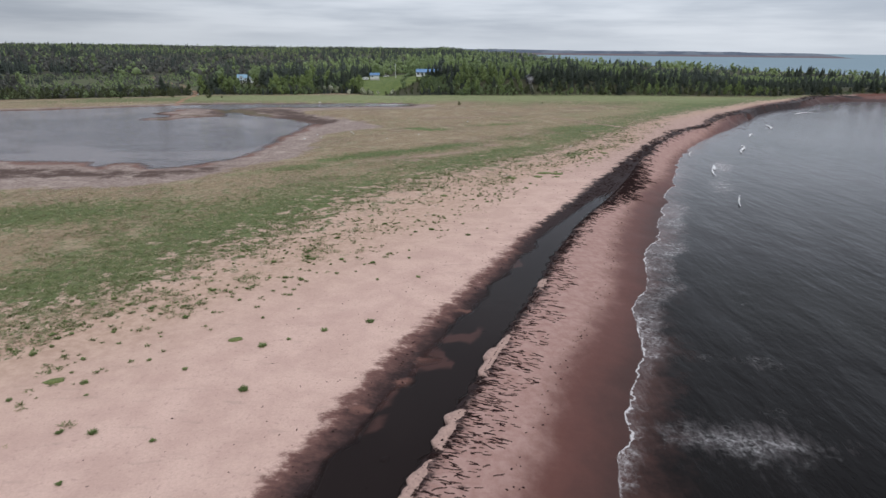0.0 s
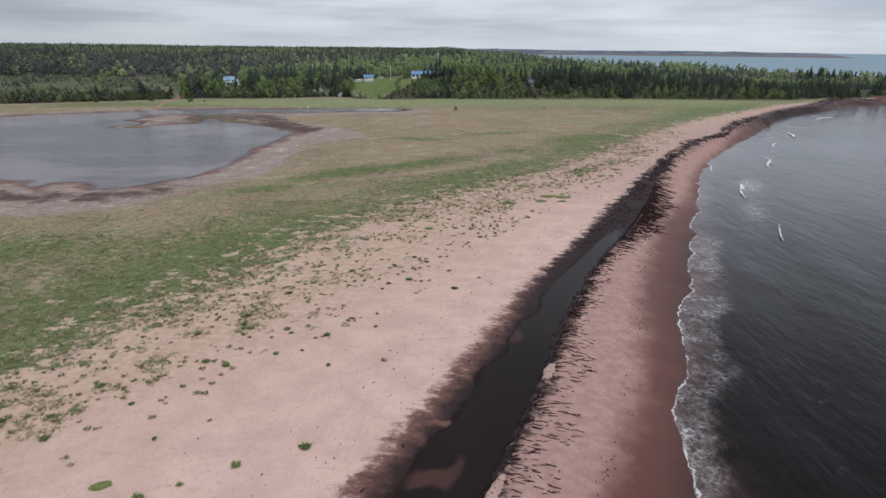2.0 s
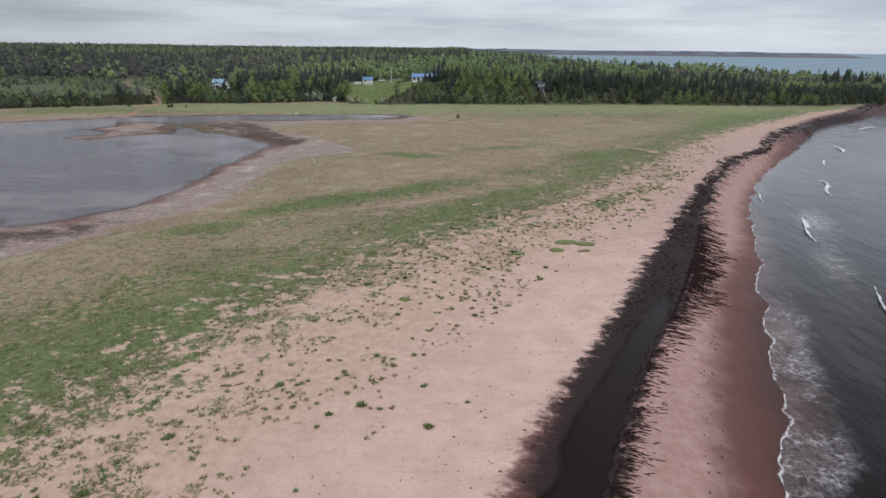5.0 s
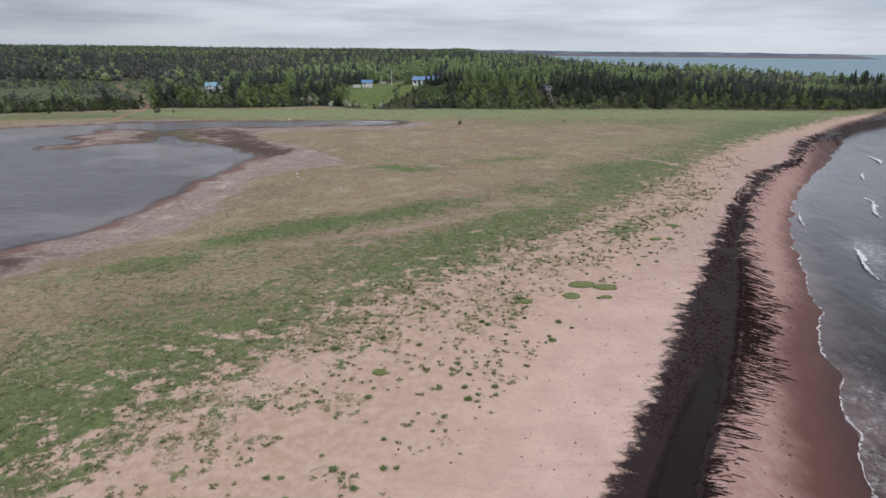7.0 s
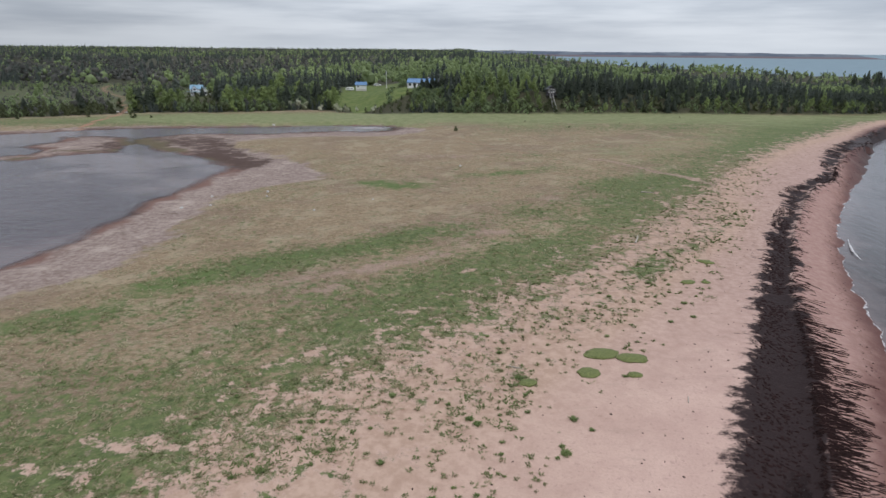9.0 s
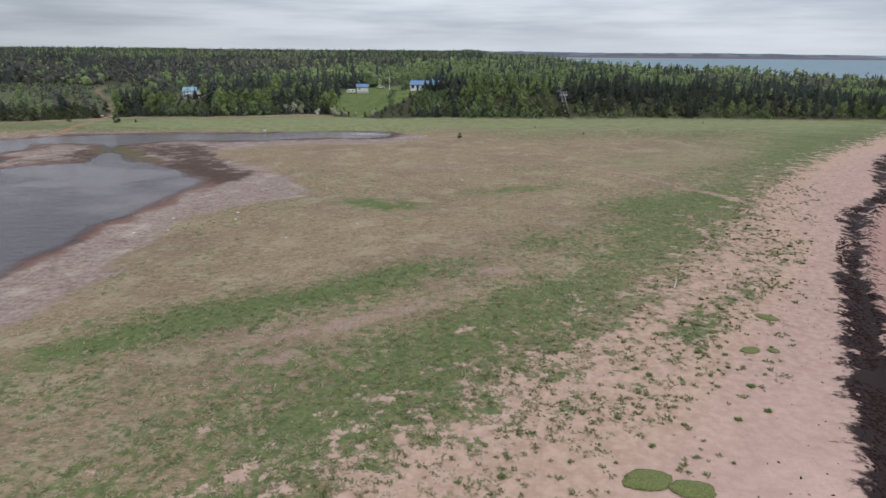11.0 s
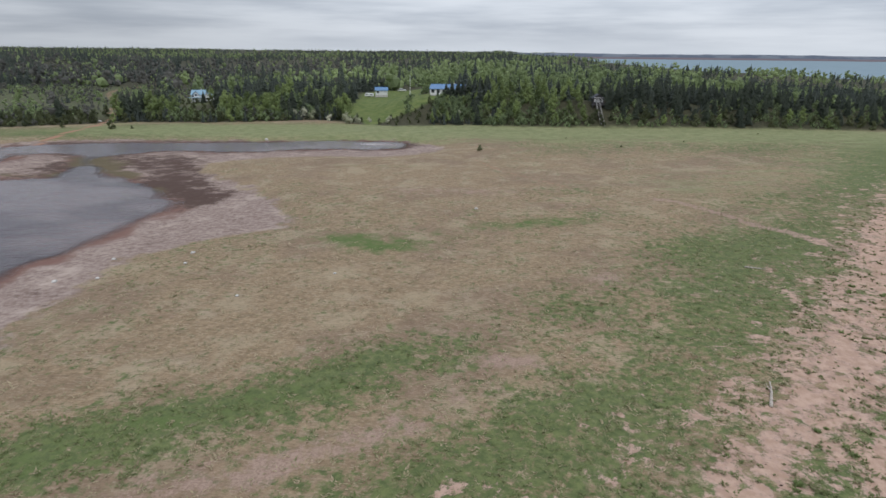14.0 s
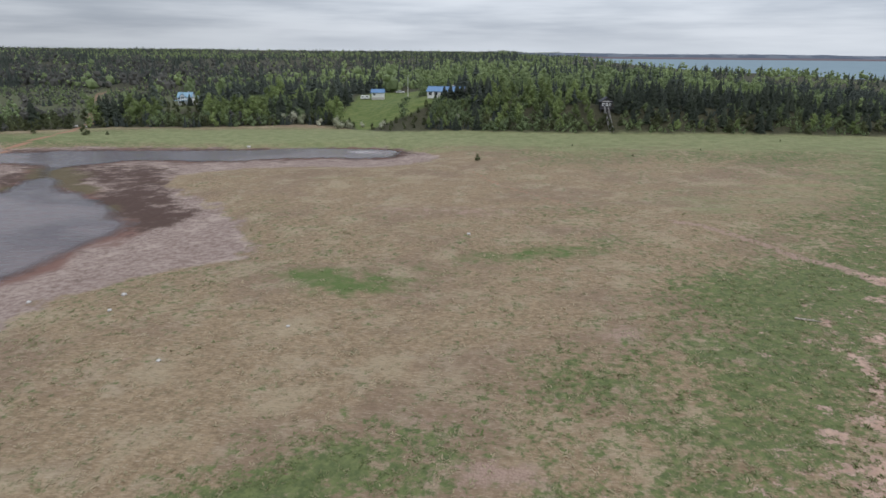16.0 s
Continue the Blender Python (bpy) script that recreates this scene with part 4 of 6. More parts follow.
pond = new("pond", raw_mesh("pond", np.stack([fx, fy, np.full(len(fx), POND_Z)], 1)[old], renum[quads[keep]], [POOL],
                            {"away": np.maximum(plan["pond"], 0)[old] * 3, "foam": (rill * 0.8 + spots(fx, fy, [(-43.5, 209.5, 2.6, 1.0, 40, 0.8), (-41.5, 208.5, 1.5, 0.8, 0, 0.8)]))[old], "crest": np.zeros(len(old)), "brink": np.full(len(old), 30.0), "depth": np.clip(POND_Z - plan["z"], 0, 1)[old]}, True))
tagged(pond, "calm grey pond reflecting the overcast sky", "pond", kind="structure")

# breaking crests off the beach


def breaker(points, widest):
    """A low ridge of foam along a line, ragged and torn through."""
    line = spline(points, 0.3)
    fine = np.concatenate([np.linspace(p, q, 6, endpoint=False) for p, q in zip(line, line[1:])])
    way = np.gradient(fine, axis=0)
    way /= np.linalg.norm(way, axis=1, keepdims=True)
    cross = np.stack([way[:, 1], -way[:, 0]], 1)
    m = len(fine)
    u = np.linspace(0, 1, m)
    key = points[0][0]
    body = np.sin(np.pi * u) ** 0.6 * widest
    front = body * (0.25 + 0.9 * rough_field(fine[:, 0], fine[:, 1], 0.6, int(key) + 3, 3))
    back = body * (0.1 + 1.9 * rough_field(fine[:, 0], fine[:, 1], 0.8, int(key) + 7, 4)) * smooth(rough_field(fine[:, 0], fine[:, 1], 2.0, int(key) + 9, 2), 0.2, 0.5)
    rows = [(fine - cross * front[:, None] * 0.7, -0.04), (fine - cross * front[:, None] * 0.3, 0.22), (fine, 0.3), (fine + cross * back[:, None] * 0.6, 0.12), (fine + cross * back[:, None] * 1.5, -0.05)]
    v = np.concatenate([np.column_stack([p, np.full(m, SEA_Z) + z * np.sin(np.pi * u) + (0.06 if z > 0 else 0.0)]) for p, z in rows])
    i = np.arange(m - 1)
    f = np.concatenate([np.stack([i + r * m, i + 1 + r * m, i + 1 + (r + 1) * m, i + (r + 1) * m], 1) for r in range(4)])
    tagged(new("breaker", raw_mesh("breaker", v, f, [FOAM], {"thick": np.concatenate([np.full(m, q) for q in (-0.2, 0.65, 0.85, 0.4, -0.4)]) * np.tile(np.sin(np.pi * u) ** 0.4, 5)}, True)), "white breaking wave crest off the beach", "wave", "breaking wave crests", "structure")


breaker([(61.0, 149), (62.5, 154), (65.5, 160)], 0.45)
breaker([(57.5, 126), (58.8, 131), (61.5, 137), (62.5, 140)], 0.8)
breaker([(50.5, 100), (52.0, 104), (55.0, 110)], 0.4)
breaker([(76.5, 154.5), (78.5, 160.5), (82.5, 167), (83.5, 172)], 0.7)
breaker([(94, 188), (96.5, 193), (99, 196)], 0.6)
breaker([(110, 207), (113, 213), (115.5, 222)], 0.9)
breaker([(144, 256), (152, 264), (162, 270)], 0.6)

# shallow water standing in the trough behind the berm
cut = (np.minimum(plan["win"], -plan["wout"]) > -0.5) & (fy > -60) & (fy < 112)
keep = cut[quads].any(1)
old = np.unique(quads[keep])
renum[old] = np.arange(len(old))
level = 0.0113 * fx + 0.0021 * fy - 0.44 - 0.2 * smooth(fy, 94, 110)
runnel = new("runnel_water", raw_mesh("runnel_water", np.stack([fx, fy, level], 1)[old], renum[quads[keep]], [RUNNEL],
                                      {"away": (np.clip(plan["win"] - 0.2, 0, 6) * 3.4 - 17 * smooth(rough_field(fx, fy, 4, 57, 4), 0.5, 0.75) * smooth(-plan["wout"], 0.8, 3.0) * smooth(78 - fy, 0, 20) + 12 * smooth(fy, 66, 84))[old], "foam": np.zeros(len(old)), "crest": np.zeros(len(old)), "brink": np.full(len(old), 30.0), "depth": np.clip(level - plan["z"], 0, 1)[old]}, True))
tagged(runnel, "shallow dark water standing in the weed-filled trough", "water", kind="structure")

# far shore across the bay
fu = np.linspace(-100, 1900, 220)
ridge = 15 + 4 * rough_field(fu, fu * 0 + 3, 260, 41) + 2 * rough_field(fu, fu * 0, 32, 42)
ridge = ridge * smooth(fu, -100, 60) * smooth(1560 - fu, 0, 160)
fyv = 2250 + 200 * rough_field(fu, fu * 0 + 9, 700, 43)
fv = np.concatenate([np.stack([fu, fyv, np.full(220, -3.0)], 1), np.stack([fu, fyv + 4, ridge * 0.3 - 3], 1), np.stack([fu, fyv + 90, ridge - 3], 1), np.stack([fu, fyv + 400, np.full(220, -3.0)], 1)])
fi = np.arange(219)
ff = np.concatenate([np.stack([fi + r * 220, fi + 1 + r * 220, fi + 1 + (r + 1) * 220, fi + (r + 1) * 220], 1) for r in range(3)])
COAST, ct, cb = material("hazed_coast", 0.95)
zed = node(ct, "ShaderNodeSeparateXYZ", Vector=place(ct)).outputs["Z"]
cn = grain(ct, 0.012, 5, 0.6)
# Haze over the bay is put into the colour: bluish woods, greyed cliffs.
hazed_woods = blend(ct, ease(ct, cn, 0.45, 0.55), (0.075, 0.095, 0.13), (0.13, 0.15, 0.18))
link(ct, blend(ct, ease(ct, calc(ct, "ADD", zed, calc(ct, "MULTIPLY", cn, 6.0)), 6.0, 9.0), (0.16, 0.125, 0.135), hazed_woods), cb, "Base Color")
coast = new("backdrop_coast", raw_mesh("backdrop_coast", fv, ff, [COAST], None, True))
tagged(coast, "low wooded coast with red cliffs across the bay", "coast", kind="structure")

# ---------------------------------------------------------------- trees


def kite(v, f, a, b, width, droop):
    """A leafy spray from a to b as two triangles with a bend."""
    a, b = np.array(a), np.array(b)
    d = b - a
    s = np.array([-d[1], d[0], 0.0])
    s = s / (np.linalg.norm(s) + 1e-9) * width
    m = a + d * 0.5 + np.array([0, 0, droop])
    n = len(v)
    v += [a, m + s, b, m - s]
    f += [(n, n + 1, n + 2), (n, n + 2, n + 3)]


def spruce_crown(r, whorls, arms, tall=1.0, wide=0.2, bare=0.12, gaps=0.12):
    """A ragged conical crown for a tree one metre tall."""
    v, f = [], []
    for k in range(whorls):
        u = k / (whorls - 1)
        z = bare + (0.97 - bare) * u
        reach = wide * (1 - u) ** 0.8 + 0.015
        for j in range(arms):
            if r.random() < gaps:
                continue
            t = 2 * math.pi * (j + r.random() * 0.8) / arms + k * 1.3
            q = reach * r.uniform(0.62, 1.2)
            zz = z + r.uniform(-0.02, 0.02)
            kite(v, f, (0, 0, zz + 0.03), (q * math.cos(t), q * math.sin(t), zz - 0.045 - 0.05 * (1 - u)), q * r.uniform(0.30, 0.48), 0.012)
    n = len(v)
    v.append(np.array([0, 0, 0.9]))
    for j in range(6):
        t = j * math.pi / 3
        v.append(np.array([0.56 * wide * math.cos(t) * r.uniform(0.8, 1.2), 0.56 * wide * math.sin(t) * r.uniform(0.8, 1.2), bare + r.uniform(-0.02, 0.05)]))
    f += [(n, n + 1 + j, n + 1 + (j + 1) % 6) for j in range(6)]
    n = len(v)
    v.append(np.array([0, 0, 1.0]))
    for j in range(4):
        t = j * math.pi / 2 + 0.4
        v.append(np.array([0.028 * math.cos(t), 0.028 * math.sin(t), 0.88]))
    f += [(n, n + 1 + j, n + 1 + (j + 1) % 4) for j in range(4)]
    return np.array(v), np.array(f)


ball = bmesh.new()
bmesh.ops.create_icosphere(ball, subdivisions=1, radius=1.0)
ball.verts.index_update()
CLUMP_V, CLUMP_F = np.array([v.co[:] for v in ball.verts]), [tuple(v.index for v in f.verts) for f in ball.faces]
ball.free()


def leafy_crown(r, lobes, leaves, size, wide=0.34, low=0.2):
    """A crown of several lobes, each set with small leaf sprays, for a tree one metre tall."""
    v, f = [], []
    centres = []
    for k in range(lobes):
        t, u = r.random() * 2 * math.pi, (k + 0.5) / lobes
        q = wide * 0.55 * math.sin(math.pi * min(0.93, u + 0.12)) * r.uniform(0.5, 1.1)
        centres.append((q * math.cos(t), q * math.sin(t), low + 0.08 + (0.84 - low) * u, wide * r.uniform(0.36, 0.56) * (1.12 - 0.5 * u)))
    for cx, cy, cz, cr in centres:
        n = len(v)
        v += list(np.array([cx, cy, cz]) + CLUMP_V * cr * np.array([1, 1, 1.1]) * r.uniform(0.35, 0.74, (len(CLUMP_V), 1)))
        f += [(a + n, b + n, c + n) for a, b, c in CLUMP_F]
    for k in range(leaves):
        cx, cy, cz, cr = centres[k % lobes]
        d = r.normal(size=3)
        d /= np.linalg.norm(d)
        c = np.array([cx, cy, cz]) + d * cr * np.array([1, 1, 1.1]) * r.uniform(0.55, 1.22)
        a = np.cross(d, r.normal(size=3))
        a /= np.linalg.norm(a) + 1e-9
        b = np.cross(d, a) + d * r.uniform(-0.8, 0.8)
        s = size * r.uniform(0.6, 1.3)
        n = len(v)
        v += [c - a * s, c - b * s * 0.7, c + a * s, c + b * s * 0.7]
        f += [(n, n + 1, n + 2), (n, n + 2, n + 3)]
    return np.array(v), np.array(f)


def limbs(r, h, radius, top, branches, spread):
    """A tapered trunk with forking limbs, in metres."""
    bm = bmesh.new()
    lean = Vector((r.uniform(-0.03, 0.03) * h, r.uniform(-0.03, 0.03) * h, 0))
    mid = Vector((0, 0, h * top * 0.5)) + lean
    end = Vector((0, 0, h * top)) + lean * 1.5
    rod(bm, (0, 0, -0.6), mid, radius, radius * 0.62, 7)
    rod(bm, mid, end, radius * 0.62, radius * 0.2, 6)
    for k in range(branches):
        t, u = r.random() * 6.28, r.uniform(0.25, 0.8)
        a = mid * (u * 2) if u < 0.5 else mid + (end - mid) * (u * 2 - 1)
        rod(bm, a, a + Vector((math.cos(t) * spread * h, math.sin(t) * spread * h, 0.14 * h * r.uniform(0.6, 1.3))), radius * 0.32, radius * 0.08, 5)
    return bm


def make_tree(name, label, category, crown, leaf, h, trunk, group):
    root = tagged(new(name), label, category, group)
    part("trunk", trunk, BARK, root)
    v, f = crown
    me = raw_mesh("crown", v * np.array([h, h, h]), f, [leaf])
    tagged(new("crown", me), "").parent = root
    return root


tr = np.random.default_rng(11)
EDGE = "trees along the edge of the meadow"
spruces, leafies, shrubs, bloom = [], [], [], []
for k in range(4):
    h = (10.0, 9.0, 8.0, 9.5)[k]
    spruces.append((h, make_tree("spruce_tree", "dark green spruce standing at the edge of the wood", "tree", spruce_crown(tr, 24, 10, wide=(0.30, 0.35, 0.40, 0.28)[k], bare=0.04), SPRUCE, h, limbs(tr, h, 0.2, 0.9, 3, 0.06), EDGE)))
for k in range(4):
    h = (8.5, 7.0, 9.5, 7.5)[k]
    leafies.append((h, make_tree("broadleaf_tree", "young broadleaf tree in fresh spring green", "tree", leafy_crown(tr, (8, 7, 10, 6)[k], 360, 0.034, (0.40, 0.46, 0.36, 0.5)[k], (0.16, 0.1, 0.14, 0.08)[k]), LEAF, h, limbs(tr, h, 0.14, 0.75, 6, 0.16), EDGE)))
for k in range(3):
    h = (3.2, 2.4, 3.8)[k]
    shrubs.append((h, make_tree("shrub", "low olive green shrub at the foot of the bank", "shrub", leafy_crown(tr, 7, 220, 0.055, (0.62, 0.72, 0.5)[k], 0.0), SHRUB, h, limbs(tr, h, 0.06, 0.6, 6, 0.25), "shrubs along the bank")))
for k in range(2):
    h = (3.4, 4.2)[k]
    bloom.append((h, make_tree("blossoming_shrub", "shrub covered in white spring blossom", "shrub", leafy_crown(tr, 7, 240, 0.06, 0.95, 0.0), BLOSSOM, h, limbs(tr, h, 0.06, 0.6, 6, 0.25), "blossoming shrubs")))
used = {}


def plant(kind, x, y, scale=1.0, turn=None, z=None):
    """The first tree of a kind is set in place, later ones are copies."""
    h, root = kind
    m = pose(x, y, (height(x, y) if z is None else z) - 0.1, 0, 0, tr.uniform(0, 360) if turn is None else turn) @ Matrix.Scale(scale, 4)
    if root.name not in used:
        used[root.name] = 1
        root.matrix_world = m
        return root
    ob = copy_thing(root, m)
    ob.matrix_basis = m
    return ob


# sight lines to the houses and the open lawn
EYES = [(0, 0), (7, 64), (12.4, 124)]
OPEN = [(-15, 1, 345, 340), (-47, -39, 395, 385), (-42, -36, 438, 425), (-31, -28, 400, 380), (-121, -111, 368, 358), (41.5, 47, 323, 322)]


def cleared(x, y, tall):
    """Whether a tree of that height would stand on the lawn, the road or before a house."""
    clear = (spots(x, y, LAWN) > 0.42) | (np.abs(side(ROAD, x, y)) < 2.8) | ((np.abs(side(ROAD, x, y + 5)) < 2.2) & (tall > 2.0))
    for x0, x1, yh, _ in OPEN:
        near = 2.0 if yh < 330 else 4.5
        clear |= (np.abs(x - (x0 + x1) / 2) < (x1 - x0) / 2 + near * 0.5) & (np.abs(y - yh) < near + 2)
        for ex, ey in EYES[1:]:
            u = (y - ey) / (yh - ey)
            xa, xb = ex + (x0 - ex) * u, ex + (x1 - ex) * u
            clear |= (x > xa - 1.2) & (x < xb + 1.2) & (y < yh) & (y > yh - 70) & (tall > 4.5)
    return clear


def spruce_share(x, y, d):
    """How likely a tree is a spruce, by its place along the wood's edge and its depth into it."""
    east = smooth(x, 0, 26)
    mid = smooth(x, -20, -8) * (1 - east)
    e = np.interp(d, [0, 3, 8, 30, 40, 80, 105, 160, 400], [0.1, 0.25, 0.95, 0.95, 0.2, 0.18, 0.7, 0.75, 0.6])
    m = np.interp(d, [0, 18, 28, 46, 60, 100, 150], [0.22, 0.4, 0.85, 0.7, 0.2, 0.35, 0.6])
    e = e * (1 - 0.2 * smooth(78 - x, 0, 25))
    w = np.interp(d, [0, 10, 30, 60, 120, 300], [0.2, 0.32, 0.45, 0.3, 0.4, 0.6])
    w = w + spots(x, y, [(-57, 334, 9, 13, 0, 0.9), (-106, 332, 16, 14, 0, 0.4), (-48, 352, 7, 8, 0, 0.5), (-124, 352, 5, 8, 0, 0.7), (-76, 332, 13, 15, 0, -0.4), (-100, 350, 14, 9, 0, 0.3), (-64, 392, 18, 20, 0, 0.5), (-92, 420, 40, 18, 0, -0.3)])
    return np.clip(e * east + m * mid + w * (1 - east - mid) + 0.3 * smooth(x, 95, 135), 0.03, 0.97)


# first rows of the wood, every tree a thing
count, at = 0, []
cand_x = tr.uniform(-205, 215, 5200)
cand_d = np.abs(tr.normal(0, 13, 5200)) + 1.0
cand_y = np.interp(cand_x, WOOD_X, WOOD_Y) + cand_d
cand = survey(cand_x, cand_y)
grove = np.clip(0.5 + (rough_field(cand_x, cand_y, 15, 93, 2) - 0.5) * 2.4 + (tr.random(5200) - 0.5) * 0.4, 0, 1)
dark = grove < spruce_share(cand_x, cand_y, cand_d)
low_clear, high_clear = cleared(cand_x, cand_y, np.full(5200, 2.0)), cleared(cand_x, cand_y, np.full(5200, 9.0))
for k in range(5200):
    x, y, d, roll = cand_x[k], cand_y[k], cand_d[k], tr.random()
    if x < -128:
        kind = shrubs[k % 3] if roll < 0.93 or d > 30 else spruces[2]
        if d > 14 and roll > 0.3:
            continue
    elif x < -40:
        kind = shrubs[k % 3] if roll < (0.55 if d < 6 else 0.15) else spruces[k % 4] if dark[k] else leafies[k % 4]
    elif x < -11:
        kind = shrubs[k % 3]
        if roll < 0.55:
            continue
    elif d < 6:
        kind = shrubs[k % 3] if roll < 0.35 else spruces[k % 4] if dark[k] else leafies[k % 4]
    else:
        kind = spruces[k % 4] if dark[k] else leafies[k % 4]
    tall = kind[0]
    grown = tr.uniform(0.75, 1.2) * (0.55 if -40 < x < -11 else 0.55 if d < 6 and tall > 5 else (0.7 if x < 110 else 0.52) if x > -10 and tall > 5 else 1.0)
    if cand["wood"][k] < 0.8 or (high_clear if tall * grown > 4.5 else low_clear)[k]:
        continue
    if any((x - px) ** 2 + (y - py) ** 2 < (2.6 if tall < 5 else 3.4) ** 2 for px, py in at):
        continue
    at.append((x, y))
    plant(kind, x, y, grown, z=cand["z"][k])
    count += 1
    if count >= 640:
        break

# single shrubs out on the meadow and blossom on the slope
for x, y, k, s in ((-109.5, 294, 0, 1.0), (-126.9, 295.3, 1, 0.7), (30.8, 286.8, 1, 0.23), (43.3, 270.9, 1, 0.28), (61.9, 281.6, 1, 0.20), (87.9, 299.2, 1, 0.23), (7.1, 262, 1, 0.65), (-104, 296, 1, 0.45), (-147, 287, 0, 0.8)):
    plant(shrubs[k], x, y, s)
for x, y, k, s in ((-62, 329.5, 0, 1.0), (-58.5, 330, 1, 0.9), (-55, 329.5, 0, 1.0), (-48, 326, 0, 0.7), (-40.5, 318.5, 1, 0.85), (-37, 319, 0, 0.75), (-25, 317, 0, 0.7), (-33, 321, 0, 0.5), (-117, 331, 1, 0.8), (-112, 334, 0, 0.7), (-8, 320, 0, 0.6), (-2, 323, 0, 0.6), (8, 321, 0, 0.5), (27, 320, 0, 0.5)):
    plant(bloom[k], x, y, s)

# the wood behind, too deep to count
FAR_SPRUCE = [spruce_crown(tr, 11, 7, wide=w, bare=0.04, gaps=0.08) for w in (0.34, 0.4, 0.3)]
FAR_LEAF = [leafy_crown(tr, 5, 84, 0.058, w, 0.04) for w in (0.44, 0.55)]
MID_SPRUCE = [spruce_crown(tr, 8, 5, wide=w, bare=0.08, gaps=0.05) for w in (0.26, 0.32)]
TINY_SPRUCE = [spruce_crown(tr, 5, 5, wide=w, bare=0.1, gaps=0.0) for w in (0.3, 0.38)]
BUSH = [leafy_crown(tr, 4, 44, 0.08, w, 0.0) for w in (0.62, 0.78)]
DOT_LEAF = [leafy_crown(tr, 2, 8, 0.12, w, 0.1) for w in (0.7, 0.85)]
TINY_LEAF = [leafy_crown(tr, 3, 10, 0.1, w, 0.1) for w in (0.7, 0.85)]


def wood(name, label, n, x0, x1, y0, y1, kinds, tall, share, dmin, dmax, gap_seed):
    """A stretch of woodland as one mesh for each sort of foliage."""
    x = tr.uniform(-1, 1, n)
    y = tr.uniform(y0, y1, n)
    x = (x0 + x1) / 2 + x * (x1 - x0) / 2
    x = np.where(np.abs(x) > 0.86 * y + 40, x * 0.5, x)
    s = survey(x, y)
    bare = (spots(x, y, MARSH) > 0.6) & (rough_field(x, y, 25, 77) > 0.25) & (tall > 5)
    ok = (s["deep"] > dmin) & (s["deep"] < dmax) & (s["wood"] > min(dmin, 6)) & ~bare
    h = np.exp(tr.normal(0, 0.2, n)) * tall * (0.8 + 0.45 * rough_field(x, y, 70, gap_seed + 20, 2)) * (1 - 0.22 * smooth(x, 40, 130) - 0.28 * smooth(x, 110, 230) * (y < 700)) * (1 - 0.22 * smooth(x, 5, 30) * smooth(42 - s["deep"], 0, 8))
    ok &= ~cleared(x, y, h)
    if tall < 5:
        ok &= ~((x > -44) & (x < -11)) & ~((x > 40) & (x < 48.8) & (s["deep"] < 14))
    if tall < 3.5:
        ok &= rough_field(x, y, 22, 78, 2) + 0.2 * smooth(30 - s["wood"], 0, 25) > 0.5
    blotch = 0.5 + (rough_field(x, y, 24 if y0 < 600 else 80, gap_seed, 2) - 0.5) * 2.4 + (tr.random(n) - 0.5) * 0.34
    share = spruce_share(x, y, s["deep"]) if 5 < tall < 8.5 else share
    west = np.maximum(smooth(-x, 85, 150) * (y < 1100) * (1.0 if tall > 3.5 else 0.6), 0.2 * smooth(-x, 20, 60))
    for key, rows, mat, pick in (("spruce", kinds[0], SPRUCE_HAZED, blotch < share), ("leaf", kinds[1], LEAF_HAZED, (blotch >= share) & (tr.random(n) > west * 0.75)), ("twig", kinds[1], TWIG_HAZED, None)):
        if pick is None:
            pick = (blotch >= share) & ~seen
        seen = pick if key == "leaf" else None
        vs, fs, ts, base = [], [], [], 0
        for j, (bv, bf) in enumerate(rows):
            sel = np.where(ok & pick & (np.arange(n) % len(rows) == j))[0]
            if not len(sel):
                continue
            grow = h[sel] * (1.0 if key == "spruce" else 0.86)
            pos = np.stack([x[sel], y[sel], s["z"][sel] - 0.4], 1)
            spin = tr.uniform(0, 6.28, len(sel))
            v, f = scatter(bv, bf, pos, spin, grow * tr.uniform(0.85, 1.2, len(sel)), grow)
            vs.append(v), fs.append(f + base)
            ts.append(np.repeat(np.clip(rough_field(x[sel], y[sel], 45, 88, 2) * 1.3 + tr.random(len(sel)) * 0.5 - 0.4, 0, 1) * (1.0 if tall > 3.5 else 0.45) * (1.0 if tall > 5 or tall < 3.5 else 0.65) + (0.35 if 3.5 < tall < 5 else 0.0), len(bv)))
            base += len(v)
        if vs:
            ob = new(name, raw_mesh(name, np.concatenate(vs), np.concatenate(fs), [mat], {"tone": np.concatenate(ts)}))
            tagged(ob, {"spruce": "dark spruces of the wood behind the meadow", "leaf": "fresh green broadleaf trees of the wood", "twig": "grey bare-twigged trees of the wood"}[key], "woodland", kind="stuff")


wood("bank_saplings", "", 1500, -140, -30, 305, 352, (MID_SPRUCE, BUSH), 3.4, 0.5, 0.6, 17, 60)
wood("bank_saplings", "", 3700, -13, 225, 308, 345, (MID_SPRUCE, BUSH), 2.9, 0.62, 0.6, 22, 60)
wood("woodland", "", 1300, 60, 300, 300, 430, (FAR_SPRUCE, FAR_LEAF), 7.4, 0.5, 14, 110, 71)
wood("woodland", "", 4300, -330, 420, 300, 470, (FAR_SPRUCE, FAR_LEAF), 7.8, 0.42, 14, 120, 61)
wood("woodland", "", 4300, -520, 440, 400, 800, (MID_SPRUCE, TINY_LEAF), 8.6, 0.28, 110, 460, 62)
wood("marsh_scrub", "", 4600, -360, -118, 235, 500, (TINY_SPRUCE[:1], TINY_LEAF), 2.8, 0.2, 1.5, 230, 66)
